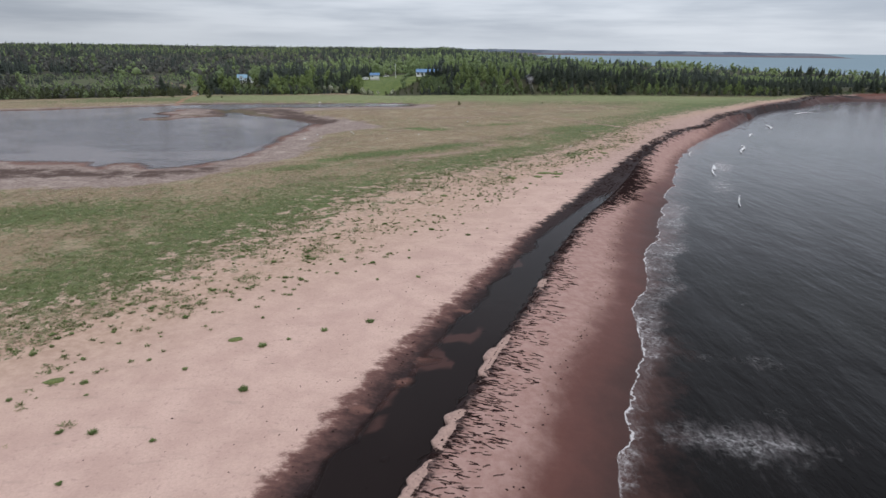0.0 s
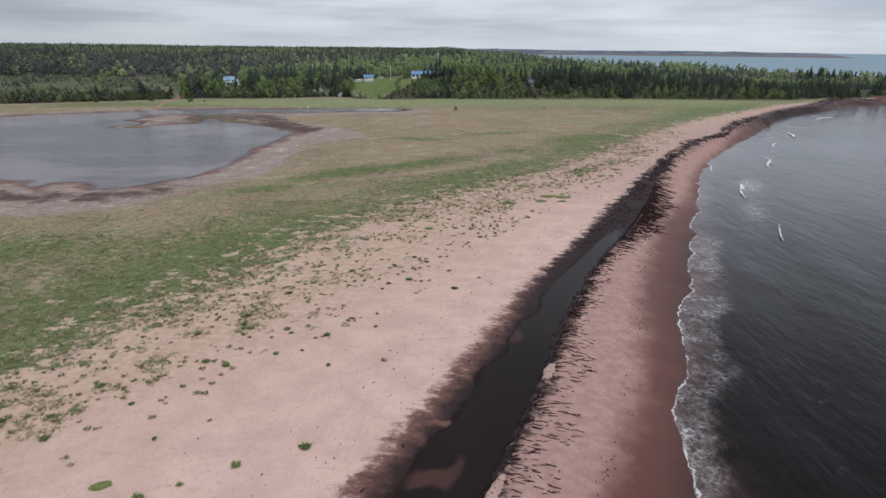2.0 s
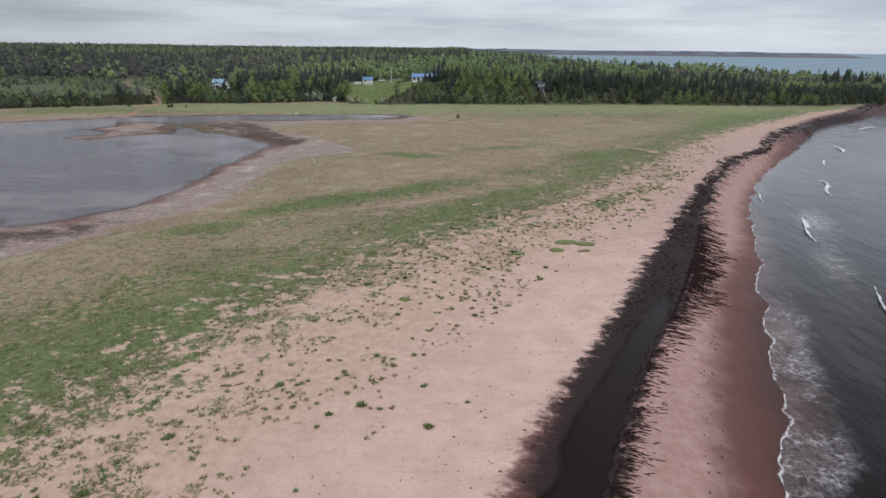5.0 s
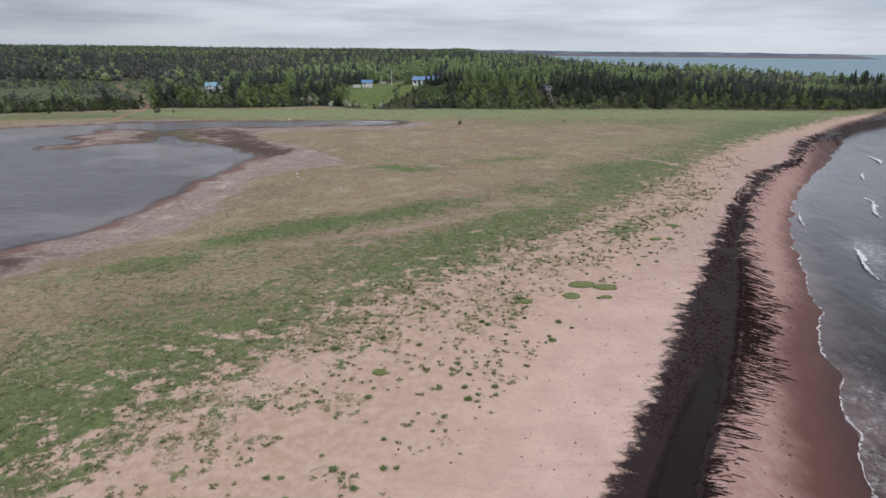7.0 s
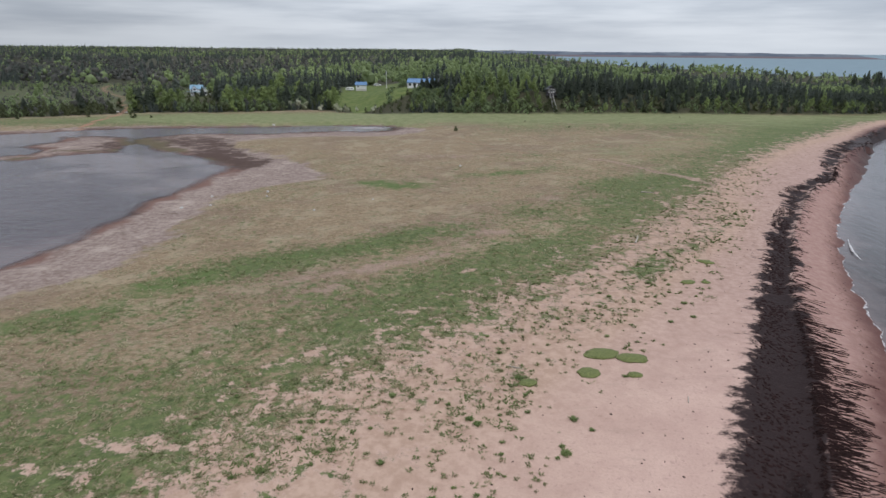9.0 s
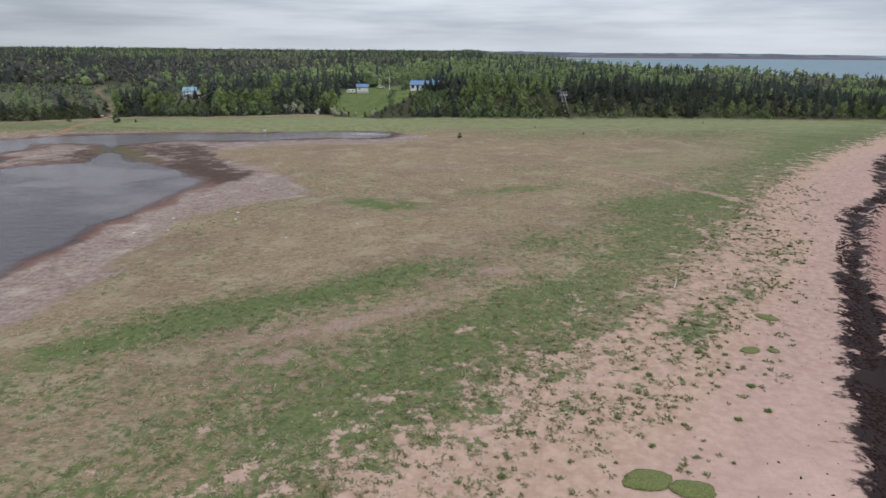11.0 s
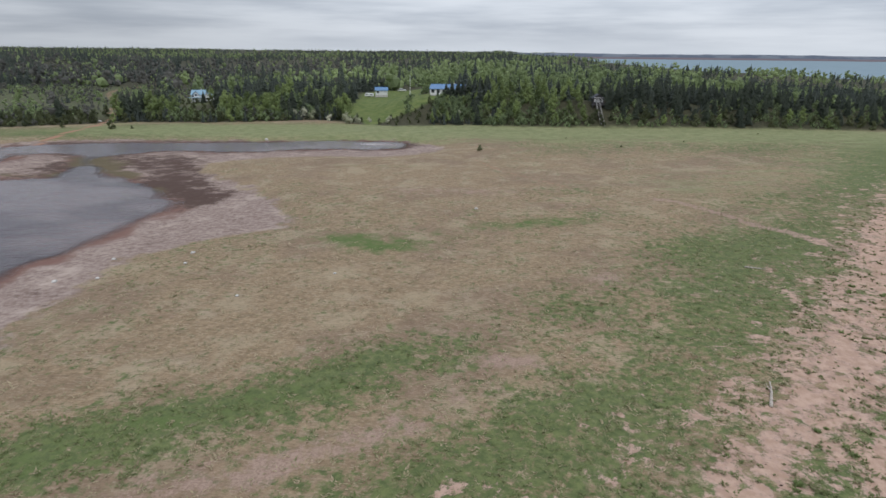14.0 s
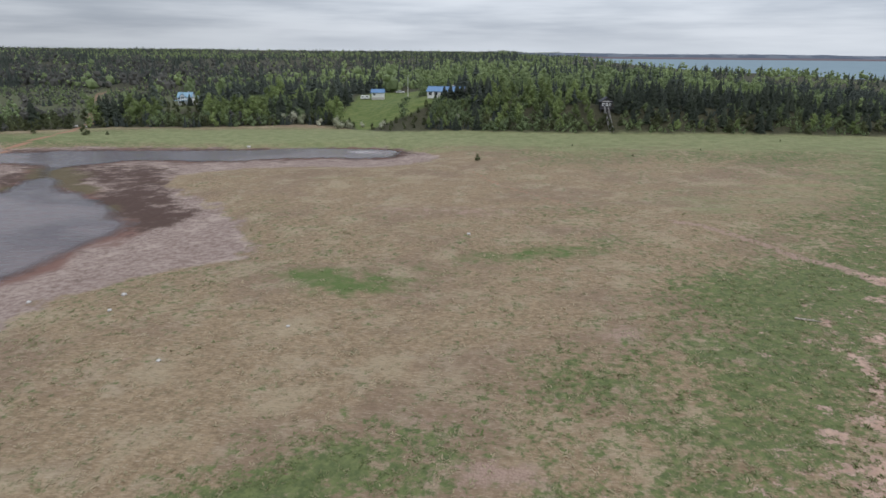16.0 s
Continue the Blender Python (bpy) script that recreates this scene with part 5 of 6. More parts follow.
wood("woodland", "", 4200, -1300, 420, 600, 1900, (TINY_SPRUCE, DOT_LEAF), 9.5, 0.42, 420, 1500, 63)
wood("woodland", "", 3400, -4300, 900, 1500, 4900, (TINY_SPRUCE[:1], DOT_LEAF), 12.0, 0.65, 1300, 4900, 64)
wood("woodland", "", 2400, -700, 420, 1400, 4900, (TINY_SPRUCE[:1], DOT_LEAF), 11.0, 0.6, 1200, 4900, 67)

# young spruces before the long house
for x, y, k, s in ((-7.8, 339, 2, 0.62), (-5.6, 338, 2, 0.72), (-3.4, 339.5, 1, 0.7), (-1.6, 338, 2, 0.75), (0.6, 339, 2, 0.85), (2.6, 338, 1, 0.8), (4.6, 339.5, 2, 0.9), (-10.6, 336, 2, 0.4), (6.8, 339, 1, 0.85), (-6.6, 335, 1, 0.5)):
    plant(spruces[k], x, y, s)

# tall clump on the headland
for x, y, k, s in ((284, 522, 0, 0.95), (289, 519, 1, 1.0), (294, 523, 3, 1.15), (299, 520, 0, 1.05), (303, 524, 3, 1.1), (311, 521, 1, 1.0), (277, 452, 2, 1.1), (281, 455, 2, 1.0), (272, 397, 2, 1.0), (268, 399, 1, 0.9)):
    plant(spruces[k], x, y, s)

# dark trees over the red bank at the point
for x, y, kind, s in ((228, 348, spruces[1], 0.75), (233, 351, spruces[0], 0.8), (238, 350, spruces[2], 0.85), (243, 354, spruces[3], 0.8), (249, 353, spruces[1], 0.9), (255, 357, spruces[0], 0.85), (262, 356, spruces[2], 1.0), (269, 359, spruces[1], 0.95),
                      (231, 346, shrubs[0], 0.9), (240, 347, shrubs[2], 0.9), (247, 350, shrubs[1], 1.0), (258, 353, shrubs[0], 1.0), (222, 343, shrubs[2], 0.8), (215, 341, spruces[3], 0.6), (208, 338, spruces[1], 0.6), (265, 354, shrubs[2], 1.1)):
    plant(kind, x, y, s)

# thicket below the two-storey house
for x, y, kind, s in ((-121.5, 361, spruces[2], 0.5), (-110.5, 360, spruces[1], 0.55), (-119, 358.5, shrubs[0], 0.8), (-115.8, 357.5, shrubs[2], 0.75), (-112.6, 358, shrubs[1], 0.9), (-123.8, 363, leafies[1], 0.6), (-108.2, 363, leafies[0], 0.7)):
    plant(kind, x, y, s)

# ---------------------------------------------------------------- houses and what stands round them


def gable(bm, w, d, h, rise):
    """Walls with gable ends, the ridge along x, standing on z = 0."""
    ring = [(-d / 2, 0), (d / 2, 0), (d / 2, h), (0, h + rise), (-d / 2, h)]
    a = [bm.verts.new((-w / 2, y, z)) for y, z in ring]
    b = [bm.verts.new((w / 2, y, z)) for y, z in ring]
    bm.faces.new(a[::-1]), bm.faces.new(b)
    for k in range(5):
        bm.faces.new((a[k], a[(k + 1) % 5], b[(k + 1) % 5], b[k]))
    bmesh.ops.recalc_face_normals(bm, faces=bm.faces)


def slope(w, d, h, rise, sign, over=0.4, thick=0.14):
    """One pitched roof slab with its overhang."""
    bm = bmesh.new()
    k = rise / (d / 2)
    y1, z1 = sign * (d / 2 + over), h - k * over
    lo = [(-w / 2 - over, 0, h + rise + 0.01), (w / 2 + over, 0, h + rise + 0.01), (w / 2 + over, y1, z1 + 0.01), (-w / 2 - over, y1, z1 + 0.01)]
    a = [bm.verts.new(p) for p in lo]
    b = [bm.verts.new((x, y, z + thick)) for x, y, z in lo]
    bm.faces.new(a), bm.faces.new(b[::-1])
    for j in range(4):
        bm.faces.new((a[j], b[j], b[(j + 1) % 4], a[(j + 1) % 4]))
    bmesh.ops.recalc_face_normals(bm, faces=bm.faces)
    return bm


def window(parent, x, y, z, w, h, trim, ax=0.0):
    """A window in a wall that faces -y (or turned about z by ax): frame with a recessed pane."""
    bm = bmesh.new()
    for dims in ((-w / 2 - 0.1, w / 2 + 0.1, h, h + 0.1), (-w / 2 - 0.1, w / 2 + 0.1, -0.12, 0), (-w / 2 - 0.1, -w / 2, 0, h), (w / 2, w / 2 + 0.1, 0, h), (-0.03, 0.03, 0, h)):
        box(bm, dims[0], dims[1], -0.09, 0.03, dims[2], dims[3])
    ob = part("window", bm, trim, parent)
    ob.matrix_basis = pose(x, y, z, 0, 0, ax)
    part("pane", boxed(-w / 2, w / 2, -0.035, 0.02, 0, h), GLASS, ob)
    return ob


def door(parent, x, y, z, mat):
    ob = part("door", boxed(-0.48, 0.48, -0.06, 0.02, 0, 2.05, bevel=0.02), mat, parent)
    ob.matrix_basis = pose(x, y, z)
    knob = bmesh.new()
    bmesh.ops.create_icosphere(knob, subdivisions=1, radius=0.05, matrix=Matrix.Translation((0.38, -0.1, 1.0)))
    part("door_knob", knob, DRIFT, ob)


def block(root, x, y, w, d, h, rise, wallm, roofm, turn=0.0, name=""):
    """Wall and two roof slabs of one wing."""
    bm = bmesh.new()
    gable(bm, w, d, h, rise)
    wall = part("wall", bm, wallm, root)
    wall.matrix_basis = pose(x, y, 0.3, 0, 0, turn)
    for sign in (-1, 1):
        roof = part("roof", slope(w, d, h, rise, sign), roofm, root)
        roof.matrix_basis = pose(x, y, 0.3, 0, 0, turn)
    ridge = part("ridge_cap", boxed(-w / 2 - 0.4, w / 2 + 0.4, -0.14, 0.14, h + rise + 0.1, h + rise + 0.2), roofm, root)
    ridge.matrix_basis = pose(x, y, 0.3, 0, 0, turn)
    base = part("foundation", boxed(-w / 2 - 0.05, w / 2 + 0.05, -d / 2 - 0.05, d / 2 + 0.05, -2.0, 0.3), STONE, root)
    base.matrix_basis = pose(x, y, 0, 0, 0, turn)


def long_house():
    root = tagged(new("house"), "long white bungalow with a bright blue roof on the slope", "house")
    root.matrix_world = pose(-7.8, 347, 8.0, 0, 0, -4)
    block(root, 0, 0, 12.4, 7.0, 2.3, 1.4, WHITE, BLUE)
    block(root, 9.6, 1.2, 5.6, 6.0, 2.3, 1.3, WHITE, SLATE)
    for x in (-5.2, -3.2, -1.0, 3.2, 5.2):
        window(root, x, -3.5, 1.2, 1.1, 1.15, WHITE)
    for x in (8.4, 10.6):
        window(root, x, -1.8, 1.2, 1.0, 1.0, WHITE)
    for y in (-1.5, 1.5):
        window(root, -6.5, y, 1.2, 1.0, 1.1, WHITE, -90)
    door(root, 1.2, -3.5, 0.3, STAIN)
    part("chimney", boxed(2.0, 2.6, 0.5, 1.1, 2.9, 4.6, bevel=0.03), STONE, root)
    part("porch_step", boxed(0.3, 2.1, -4.7, -3.56, -0.4, 0.2, bevel=0.03), GREY_WOOD, root)


def cottage():
    root = tagged(new("house"), "white two-storey house with weathered pale blue roofs among trees", "house")
    root.matrix_world = pose(-116.6, 369, 2.2, 0, 0, 14) @ Matrix.Scale(0.85, 4)
    block(root, 0, 0, 6.2, 6.5, 3.5, 1.9, WHITE, PALE_BLUE)
    block(root, 4.6, -0.8, 4.2, 5.2, 2.5, 1.5, WHITE, PALE_BLUE, 90)
    block(root, -0.8, -2.4, 2.4, 2.2, 4.1, 0.8, WHITE, PALE_BLUE, 90)
    for x in (-2.3, 2.2):
        for z in (0.9, 2.6):
            window(root, x, -3.25, z, 0.95, 1.0, WHITE)
    window(root, -0.8, -3.6, 3.0, 1.1, 1.0, WHITE)
    window(root, 4.6, -2.9, 1.0, 1.5, 1.2, WHITE)
    door(root, -0.8, -3.6, 0.3, STAIN)
    part("veranda", boxed(-4.4, 2.2, -5.4, -3.62, -0.6, 0.22, bevel=0.03), GREY_WOOD, root)
    for x in (-4.2, -2.2, 0.2, 2.0):
        part("veranda_post", boxed(x - 0.06, x + 0.06, -5.3, -5.18, 0.22, 2.3), WHITE, root)
    part("veranda_roof", boxed(-4.6, 2.4, -5.6, -3.64, 2.3, 2.44), PALE_BLUE, root)
    part("chimney", boxed(0.8, 1.4, 0.6, 1.2, 4.6, 6.4, bevel=0.03), STONE, root)


def shed():
    root = tagged(new("shed"), "small white outbuilding with a blue roof on the lawn", "shed")
    root.matrix_world = pose(-42.6, 397, 4.1, 0, 0, 8)
    block(root, 0, 0, 5.4, 4.6, 2.1, 1.2, WHITE, BLUE)
    window(root, -1.5, -2.3, 1.1, 0.9, 0.9, WHITE)
    door(root, 0.6, -2.3, 0.3, WHITE)


def caravan(x, y, z, turn, length, label, tall=1.0):
    root = tagged(new("caravan"), label, "caravan", "parked caravans")
    root.matrix_world = pose(x, y, z, 0, 0, turn) @ Matrix.Diagonal((1, 1, tall, 1))
    bm = bmesh.new()
    ring = [(-0.5, 0.55), (-0.42, 0.42), (0.44, 0.42), (0.5, 0.7), (0.47, 1.9), (0.36, 2.3), (-0.38, 2.3), (-0.47, 1.8)]
    a = [bm.verts.new((u * length, -1.05, v)) for u, v in ring]
    b = [bm.verts.new((u * length, 1.05, v)) for u, v in ring]
    bm.faces.new(a), bm.faces.new(b[::-1])
    for k in range(8):
        bm.faces.new((a[k], b[k], b[(k + 1) % 8], a[(k + 1) % 8]))
    bmesh.ops.recalc_face_normals(bm, faces=bm.faces)
    bmesh.ops.bevel(bm, geom=list(bm.edges), offset=0.06, segments=1, affect="EDGES")
    part("body", bm, WHITE, root)
    for u in (-0.25, 0.22):
        part("side_window", boxed(u * length - 0.4, u * length + 0.4, -1.07, -1.0, 1.35, 1.85), GLASS, root)
    for side_y in (-0.95, 0.95):
        tyre = bmesh.new()
        rod(tyre, (0, side_y - 0.1, 0.33), (0, side_y + 0.1, 0.33), 0.33, 0.33, 14)
        part("wheel", tyre, TYRE, root)
    bar_bm = bmesh.new()
    bar(bar_bm, (0.45 * length, 0, 0.45), (0.66 * length, 0, 0.42), 0.1, 0.1)
    part("drawbar", bar_bm, STAIN, root)
    part("jockey_leg", boxed(0.63 * length, 0.66 * length, -0.04, 0.04, 0.0, 0.45), STAIN, root)


def car():
    root = tagged(new("car"), "white car parked at the top of the lawn", "car")
    root.matrix_world = pose(-39.3, 437, height(-39.3, 437), 0, 0, 20)
    bm = bmesh.new()
    box(bm, -2.1, 2.1, -0.85, 0.85, 0.3, 0.92)
    bmesh.ops.bevel(bm, geom=list(bm.edges), offset=0.12, segments=2, affect="EDGES")
    part("body", bm, WHITE, root)
    for name, mat, inset, z0, z1 in (("cabin", GLASS, 0.0, 0.9, 1.38), ("car_roof", WHITE, 0.28, 1.38, 1.46)):
        cb2 = bmesh.new()
        vs = box(cb2, -1.7 + inset, 1.0 - inset * 1.6, -0.76, 0.76, z0, z1)
        if name == "cabin":
            for v in vs:
                if v.co.z > 1.2:
                    v.co.x = v.co.x * 0.78 - 0.08
                    v.co.y *= 0.86
        part(name, cb2, mat, root)
    for x in (-1.35, 1.35):
        for y in (-0.8, 0.8):
            tyre = bmesh.new()
            rod(tyre, (x, y - 0.1, 0.32), (x, y + 0.1, 0.32), 0.32, 0.32, 14)
            wheel = part("wheel", tyre, TYRE, root)
            hub = bmesh.new()
            rod(hub, (x, y - 0.11, 0.32), (x, y + 0.11, 0.32), 0.17, 0.17, 10)
            part("rim", hub, GREY_WOOD, wheel)


def flagpole():
    z = height(-29.7, 400)
    root = tagged(new("flagpole"), "tall white flagpole without a flag on the lawn", "flagpole")
    root.matrix_world = pose(-29.7, 400, z)
    bm = bmesh.new()
    rod(bm, (0, 0, 0), (0, 0, 8.2), 0.13, 0.09, 10)
    part("pole", bm, WHITE, root)
    bm = bmesh.new()
    bmesh.ops.create_icosphere(bm, subdivisions=2, radius=0.14, matrix=Matrix.Translation((0, 0, 8.28)))
    part("finial", bm, WHITE, root)
    part("base", boxed(-0.35, 0.35, -0.35, 0.35, -0.3, 0.3, bevel=0.05), STONE, root)


def cabin():
    root = tagged(new("cabin"), "small dark lookout cabin with white window frames on posts", "cabin")
    root.matrix_world = pose(44.4, 323.4, 7.4, 0, 0, 2)
    bm = bmesh.new()
    gable(bm, 3.2, 3.4, 2.1, 1.2)
    wall = part("wall", bm, STAIN, root)
    wall.matrix_basis = pose(0, 0, 0.2, 0, 0, 90)
    for sign in (-1, 1):
        roof = part("roof", slope(3.2, 3.4, 2.1, 1.2, sign, 0.35), SLATE, root)
        roof.matrix_basis = pose(0, 0, 0.2, 0, 0, 90)
    for x in (-1.05, 0, 1.05):
        window(root, x, -1.6, 1.1, 0.46, 0.62, WHITE)
    part("gable_trim", boxed(-1.7, 1.7, -1.66, -1.6, 2.3, 2.42), WHITE, root)
    part("deck", boxed(-2.1, 2.1, -2.9, 1.8, 0.0, 0.18, bevel=0.02), STAIN, root)
    for x in (-1.9, 0, 1.9):
        for y, zl in ((-2.7, -5.4), (1.5, -3.0)):
            part("post", boxed(x - 0.1, x + 0.1, y - 0.1, y + 0.1, zl, 0.0), STAIN, root)
    for a, b2 in (((-2.05, -2.85), (-0.75, -2.85)), ((0.75, -2.85), (2.05, -2.85)), ((-2.05, -2.85), (-2.05, -1.6)), ((2.05, -2.85), (2.05, -1.6))):
        for z in (0.65, 1.1):
            rail = bmesh.new()
            bar(rail, (*a, z), (*b2, z), 0.07, 0.07)
            part("rail", rail, STAIN, root)
    for x, y in ((-2.05, -2.85), (-0.75, -2.85), (0.75, -2.85), (2.05, -2.85)):
        part("rail_post", boxed(x - 0.05, x + 0.05, y - 0.05, y + 0.05, 0.18, 1.15), STAIN, root)


def beach_stairs():
    root = tagged(new("stairs"), "weathered pale timber stairs down the wooded bank", "stairs")
    root.matrix_world = pose(44.2, 320.4, 0)
    top, foot = Vector((0, 0, 7.5)), Vector((0.9, -8.2, 1.15))
    run = foot - top
    across = Vector((run.y, -run.x, 0)).normalized() * 0.55
    for s in (-1, 1):
        bm = bmesh.new()
        bar(bm, top + across * s, foot + across * s, 0.09, 0.30)
        part("stringer", bm, GREY_WOOD, root)
        bm = bmesh.new()
        bar(bm, top + across * s + Vector((0, 0, 1.0)), foot + across * s + Vector((0, 0, 1.0)), 0.08, 0.10)
        part("handrail", bm, GREY_WOOD, root)
        for k in range(6):
            p = top + run * (k / 5) + across * s
            bm = bmesh.new()
            bar(bm, p + Vector((0, 0, -0.2 if k % 2 else -1.2)), p + Vector((0, 0, 1.0)), 0.1, 0.1)
            part("rail_post", bm, GREY_WOOD, root)
    tread = bmesh.new()
    bar(tread, -across, across, 0.28, 0.045)
    mesh = bm_mesh("tread", tread, STAIN)
    for k in range(34):
        ob = new("tread", mesh)
        ob.parent = root
        ob.location = top + run * ((k + 0.5) / 34) + Vector((0, 0, 0.16))
    part("landing", boxed(0.0, 1.9, -9.4, -8.1, 0.75, 1.12, bevel=0.03), GREY_WOOD, root)


long_house(), cottage(), shed(), car(), flagpole(), cabin(), beach_stairs()
caravan(-48.2, 396, height(-48.2, 396), 6, 4.2, "low white caravan parked beside the outbuilding", 0.72)
caravan(236.5, 480, height(236.5, 480), -20, 5.0, "white caravan standing among trees on the headland")

# ---------------------------------------------------------------- plants and debris on the sand
gr = np.random.default_rng(23)


def blades(r, n, spread, long, wide, low, high):
    """A tuft of arching blades that rise at low to high degrees and bend over."""
    v, f = [], []
    for k in range(n):
        t, q = r.random() * 6.283, spread * math.sqrt(r.random())
        a = np.array([q * math.cos(t), q * math.sin(t), -0.02])
        t2 = t + r.normal(0, 1.5)
        size, up = long * r.uniform(0.6, 1.2), radians(r.uniform(low, high))
        way = np.array([math.cos(t2), math.sin(t2), 0])
        s = np.array([-math.sin(t2), math.cos(t2), 0]) * wide
        m = a + way * size * 0.5 * math.cos(up) + np.array([0, 0, size * 0.5 * math.sin(up)])
        e = m + way * size * 0.5 * math.cos(up * 0.3) + np.array([0, 0, size * 0.5 * math.sin(up * 0.3)])
        i = len(v)
        v += [a - s, a + s, m + s * 0.9, m - s * 0.9, e]
        f += [(i, i + 1, i + 2), (i, i + 2, i + 3), (i + 3, i + 2, i + 4)]
    return np.array(v), np.array(f)


def tuft_mesh(n, s, h):
    v, f = blades(gr, n, s, h, 0.042, 35, 85)
    return raw_mesh("grass_tuft", v, f, [GRASS])


tuft_meshes = [tuft_mesh(n, s, h) for n, s, h in ((64, 0.24, 0.31), (48, 0.18, 0.26), (80, 0.33, 0.34), (36, 0.13, 0.22))]
spotted = [(-7.9, 66.8), (-2.4, 62.3), (-6.4, 50.9), (-18.3, 33.2), (-22.6, 34.1), (-24.8, 34.1), (-14.4, 39.3), (-21.9, 29.2), (-10.2, 49.1), (3.1, 83), (-1.3, 80.4), (9.5, 96.5), (16.2, 109.4), (5.2, 97.3),
           (15.0, 105.5), (17.2, 108.2), (9.4, 108.6), (6.6, 101.2), (-14.9, 46.2), (-13.0, 47.4)]
px, py = gr.uniform(-45, 62, 9000), gr.uniform(24, 175, 9000)
ps = survey(px, py)
clump = rough_field(px, py, 5, 51, 3)
chance = np.where((ps["cover"] > -0.22) & (ps["cover"] < 0.75) & (ps["win"] < -3), 0.02 + 1.5 * np.clip(ps["cover"] + 0.28, 0, 0.6) * smooth(clump, 0.42, 0.62), 0)
pick = np.where(gr.random(9000) < chance * 0.55)[0][:270]
for k, (x, y) in enumerate(spotted + [(px[i], py[i]) for i in pick]):
    z = height(x, y) if k < len(spotted) else ps["z"][pick[k - len(spotted)]]
    ob = new("grass_tuft", tuft_meshes[k % 4])
    s = gr.uniform(0.5, 1.0) if k >= len(spotted) else 1.0
    ob.matrix_world = pose(x, y, z, 0, 0, gr.uniform(0, 360)) @ Matrix.Diagonal((s, s, s * gr.uniform(0.8, 1.1), 1))
    tagged(ob, "tuft of green dune grass rooted in dry sand", "grass tuft", "tufts of dune grass on the sand")

# smaller tufts between them, past counting
n = 36000
dx, dy = gr.uniform(-55, 75, n), 24 + 190 * gr.random(n)
ds = survey(dx, dy)
stand = rough_field(dx, dy, 4.0, 151, 3) + 0.35 * (rough_field(dx, dy, 1.1, 152, 2) - 0.5)
ridge_d = spots(dx, dy, DUNES)
sel = np.where((ds["cover"] > -0.1) & ((ds["cover"] < 1.05) | (ridge_d > 0.2)) & (ds["win"] < -3) & (stand > 0.54 - 0.26 * np.clip(ds["cover"], 0, 1) - 0.12 * np.minimum(ridge_d, 1)) & (gr.random(n) < 0.6 + 0.4 * ridge_d))[0]
vs, fs, ts, base = [], [], [], 0
for j in range(4):
    bv, bf = blades(gr, 17, 0.17, 0.24, 0.04, 25, 78)
    ps2 = sel[j::4]
    spin, size = gr.uniform(0, 6.28, len(ps2)), gr.uniform(0.5, 1.2, len(ps2))
    v, f = scatter(bv, bf, np.stack([dx[ps2], dy[ps2], ds["z"][ps2]], 1), spin, size, size)
    vs.append(v), fs.append(f + base)
    ts.append(np.repeat(np.clip(np.abs(gr.normal(0.0, 0.22, len(ps2))), 0, 0.8), len(bv)))
    base += len(v)
tagged(new("dune_grass", raw_mesh("dune_grass", np.concatenate(vs), np.concatenate(fs), [MIXED], {"tone": np.concatenate(ts)})),
       "scattered small tufts of dune grass on the sand", "grass", kind="stuff")

# closed sward and the ragged edge of it, past counting
n = 150000
sy = 24 + 196 * gr.random(n) ** 1.25
sx = gr.uniform(-1, 1, n) * (0.80 * sy * 0.62 + 34) + 6
ss = survey(sx, sy)
veil = ss["cover"] + (rough_field(sx, sy, 5.0, 51, 4) - 0.5) * 2.2 + (rough_field(sx, sy, 1.3, 53, 2) - 0.5) * 1.2
lush = spots(sx, sy, GREEN) + 0.9 * spots(sx, sy, DUNES) + (rough_field(sx, sy, 26, 21) - 0.5) * 0.9 + 0.62 * smooth(28 - ss["inland"] + 14 * (rough_field(sx, sy, 18, 23, 2) - 0.5), 0, 22) * (1 - 0.35 * smooth(sy, 112, 130) * smooth(215 - sy, 0, 30)) + (rough_field(sx, sy, 3.0, 57, 3) - 0.5) * 2.0
worn = (spots(sx, sy, BARE) + spots(sx, sy, FRESH) * 0.4 > 0.5) & (gr.random(n) < 0.6)
dry = np.clip(1.0 - lush * 0.95, 0, 1)
stay = (veil > 0.62) & (ss["mud"] < -0.5) & (ss["win"] < -4) & ~worn & (gr.random(n) < np.where(ss["cover"] < 1.0, 0.85, np.where(dry < 0.6, 0.72, 0.26)) * np.clip(1.35 - sy / 220, 0.3, 1))
sel = np.where(stay)[0]
vs, fs, ts, base = [], [], [], 0
for j in range(5):
    bv, bf = blades(gr, 6, 0.30, 0.34, 0.045, 8, 38)
    part_sel = sel[j::5]
    size = gr.uniform(0.7, 1.5, len(part_sel))
    spin = gr.uniform(0, 6.28, len(part_sel))
    v, f = scatter(bv, bf, np.stack([sx[part_sel], sy[part_sel], ss["z"][part_sel]], 1), spin, size, size * np.where(dry[part_sel] < 0.5, 1.0, 0.75))
    vs.append(v), fs.append(f + base), ts.append(np.repeat(np.clip(dry[part_sel] * 0.9 + gr.normal(0.1, 0.36, len(part_sel)), 0, 1), len(bv)))
    base += len(v)
tagged(new("meadow_grass", raw_mesh("meadow_grass", np.concatenate(vs), np.concatenate(fs), [MIXED], {"tone": np.concatenate(ts)})),
       "mixed green and straw-coloured grass of the marsh meadow", "grass", kind="stuff")

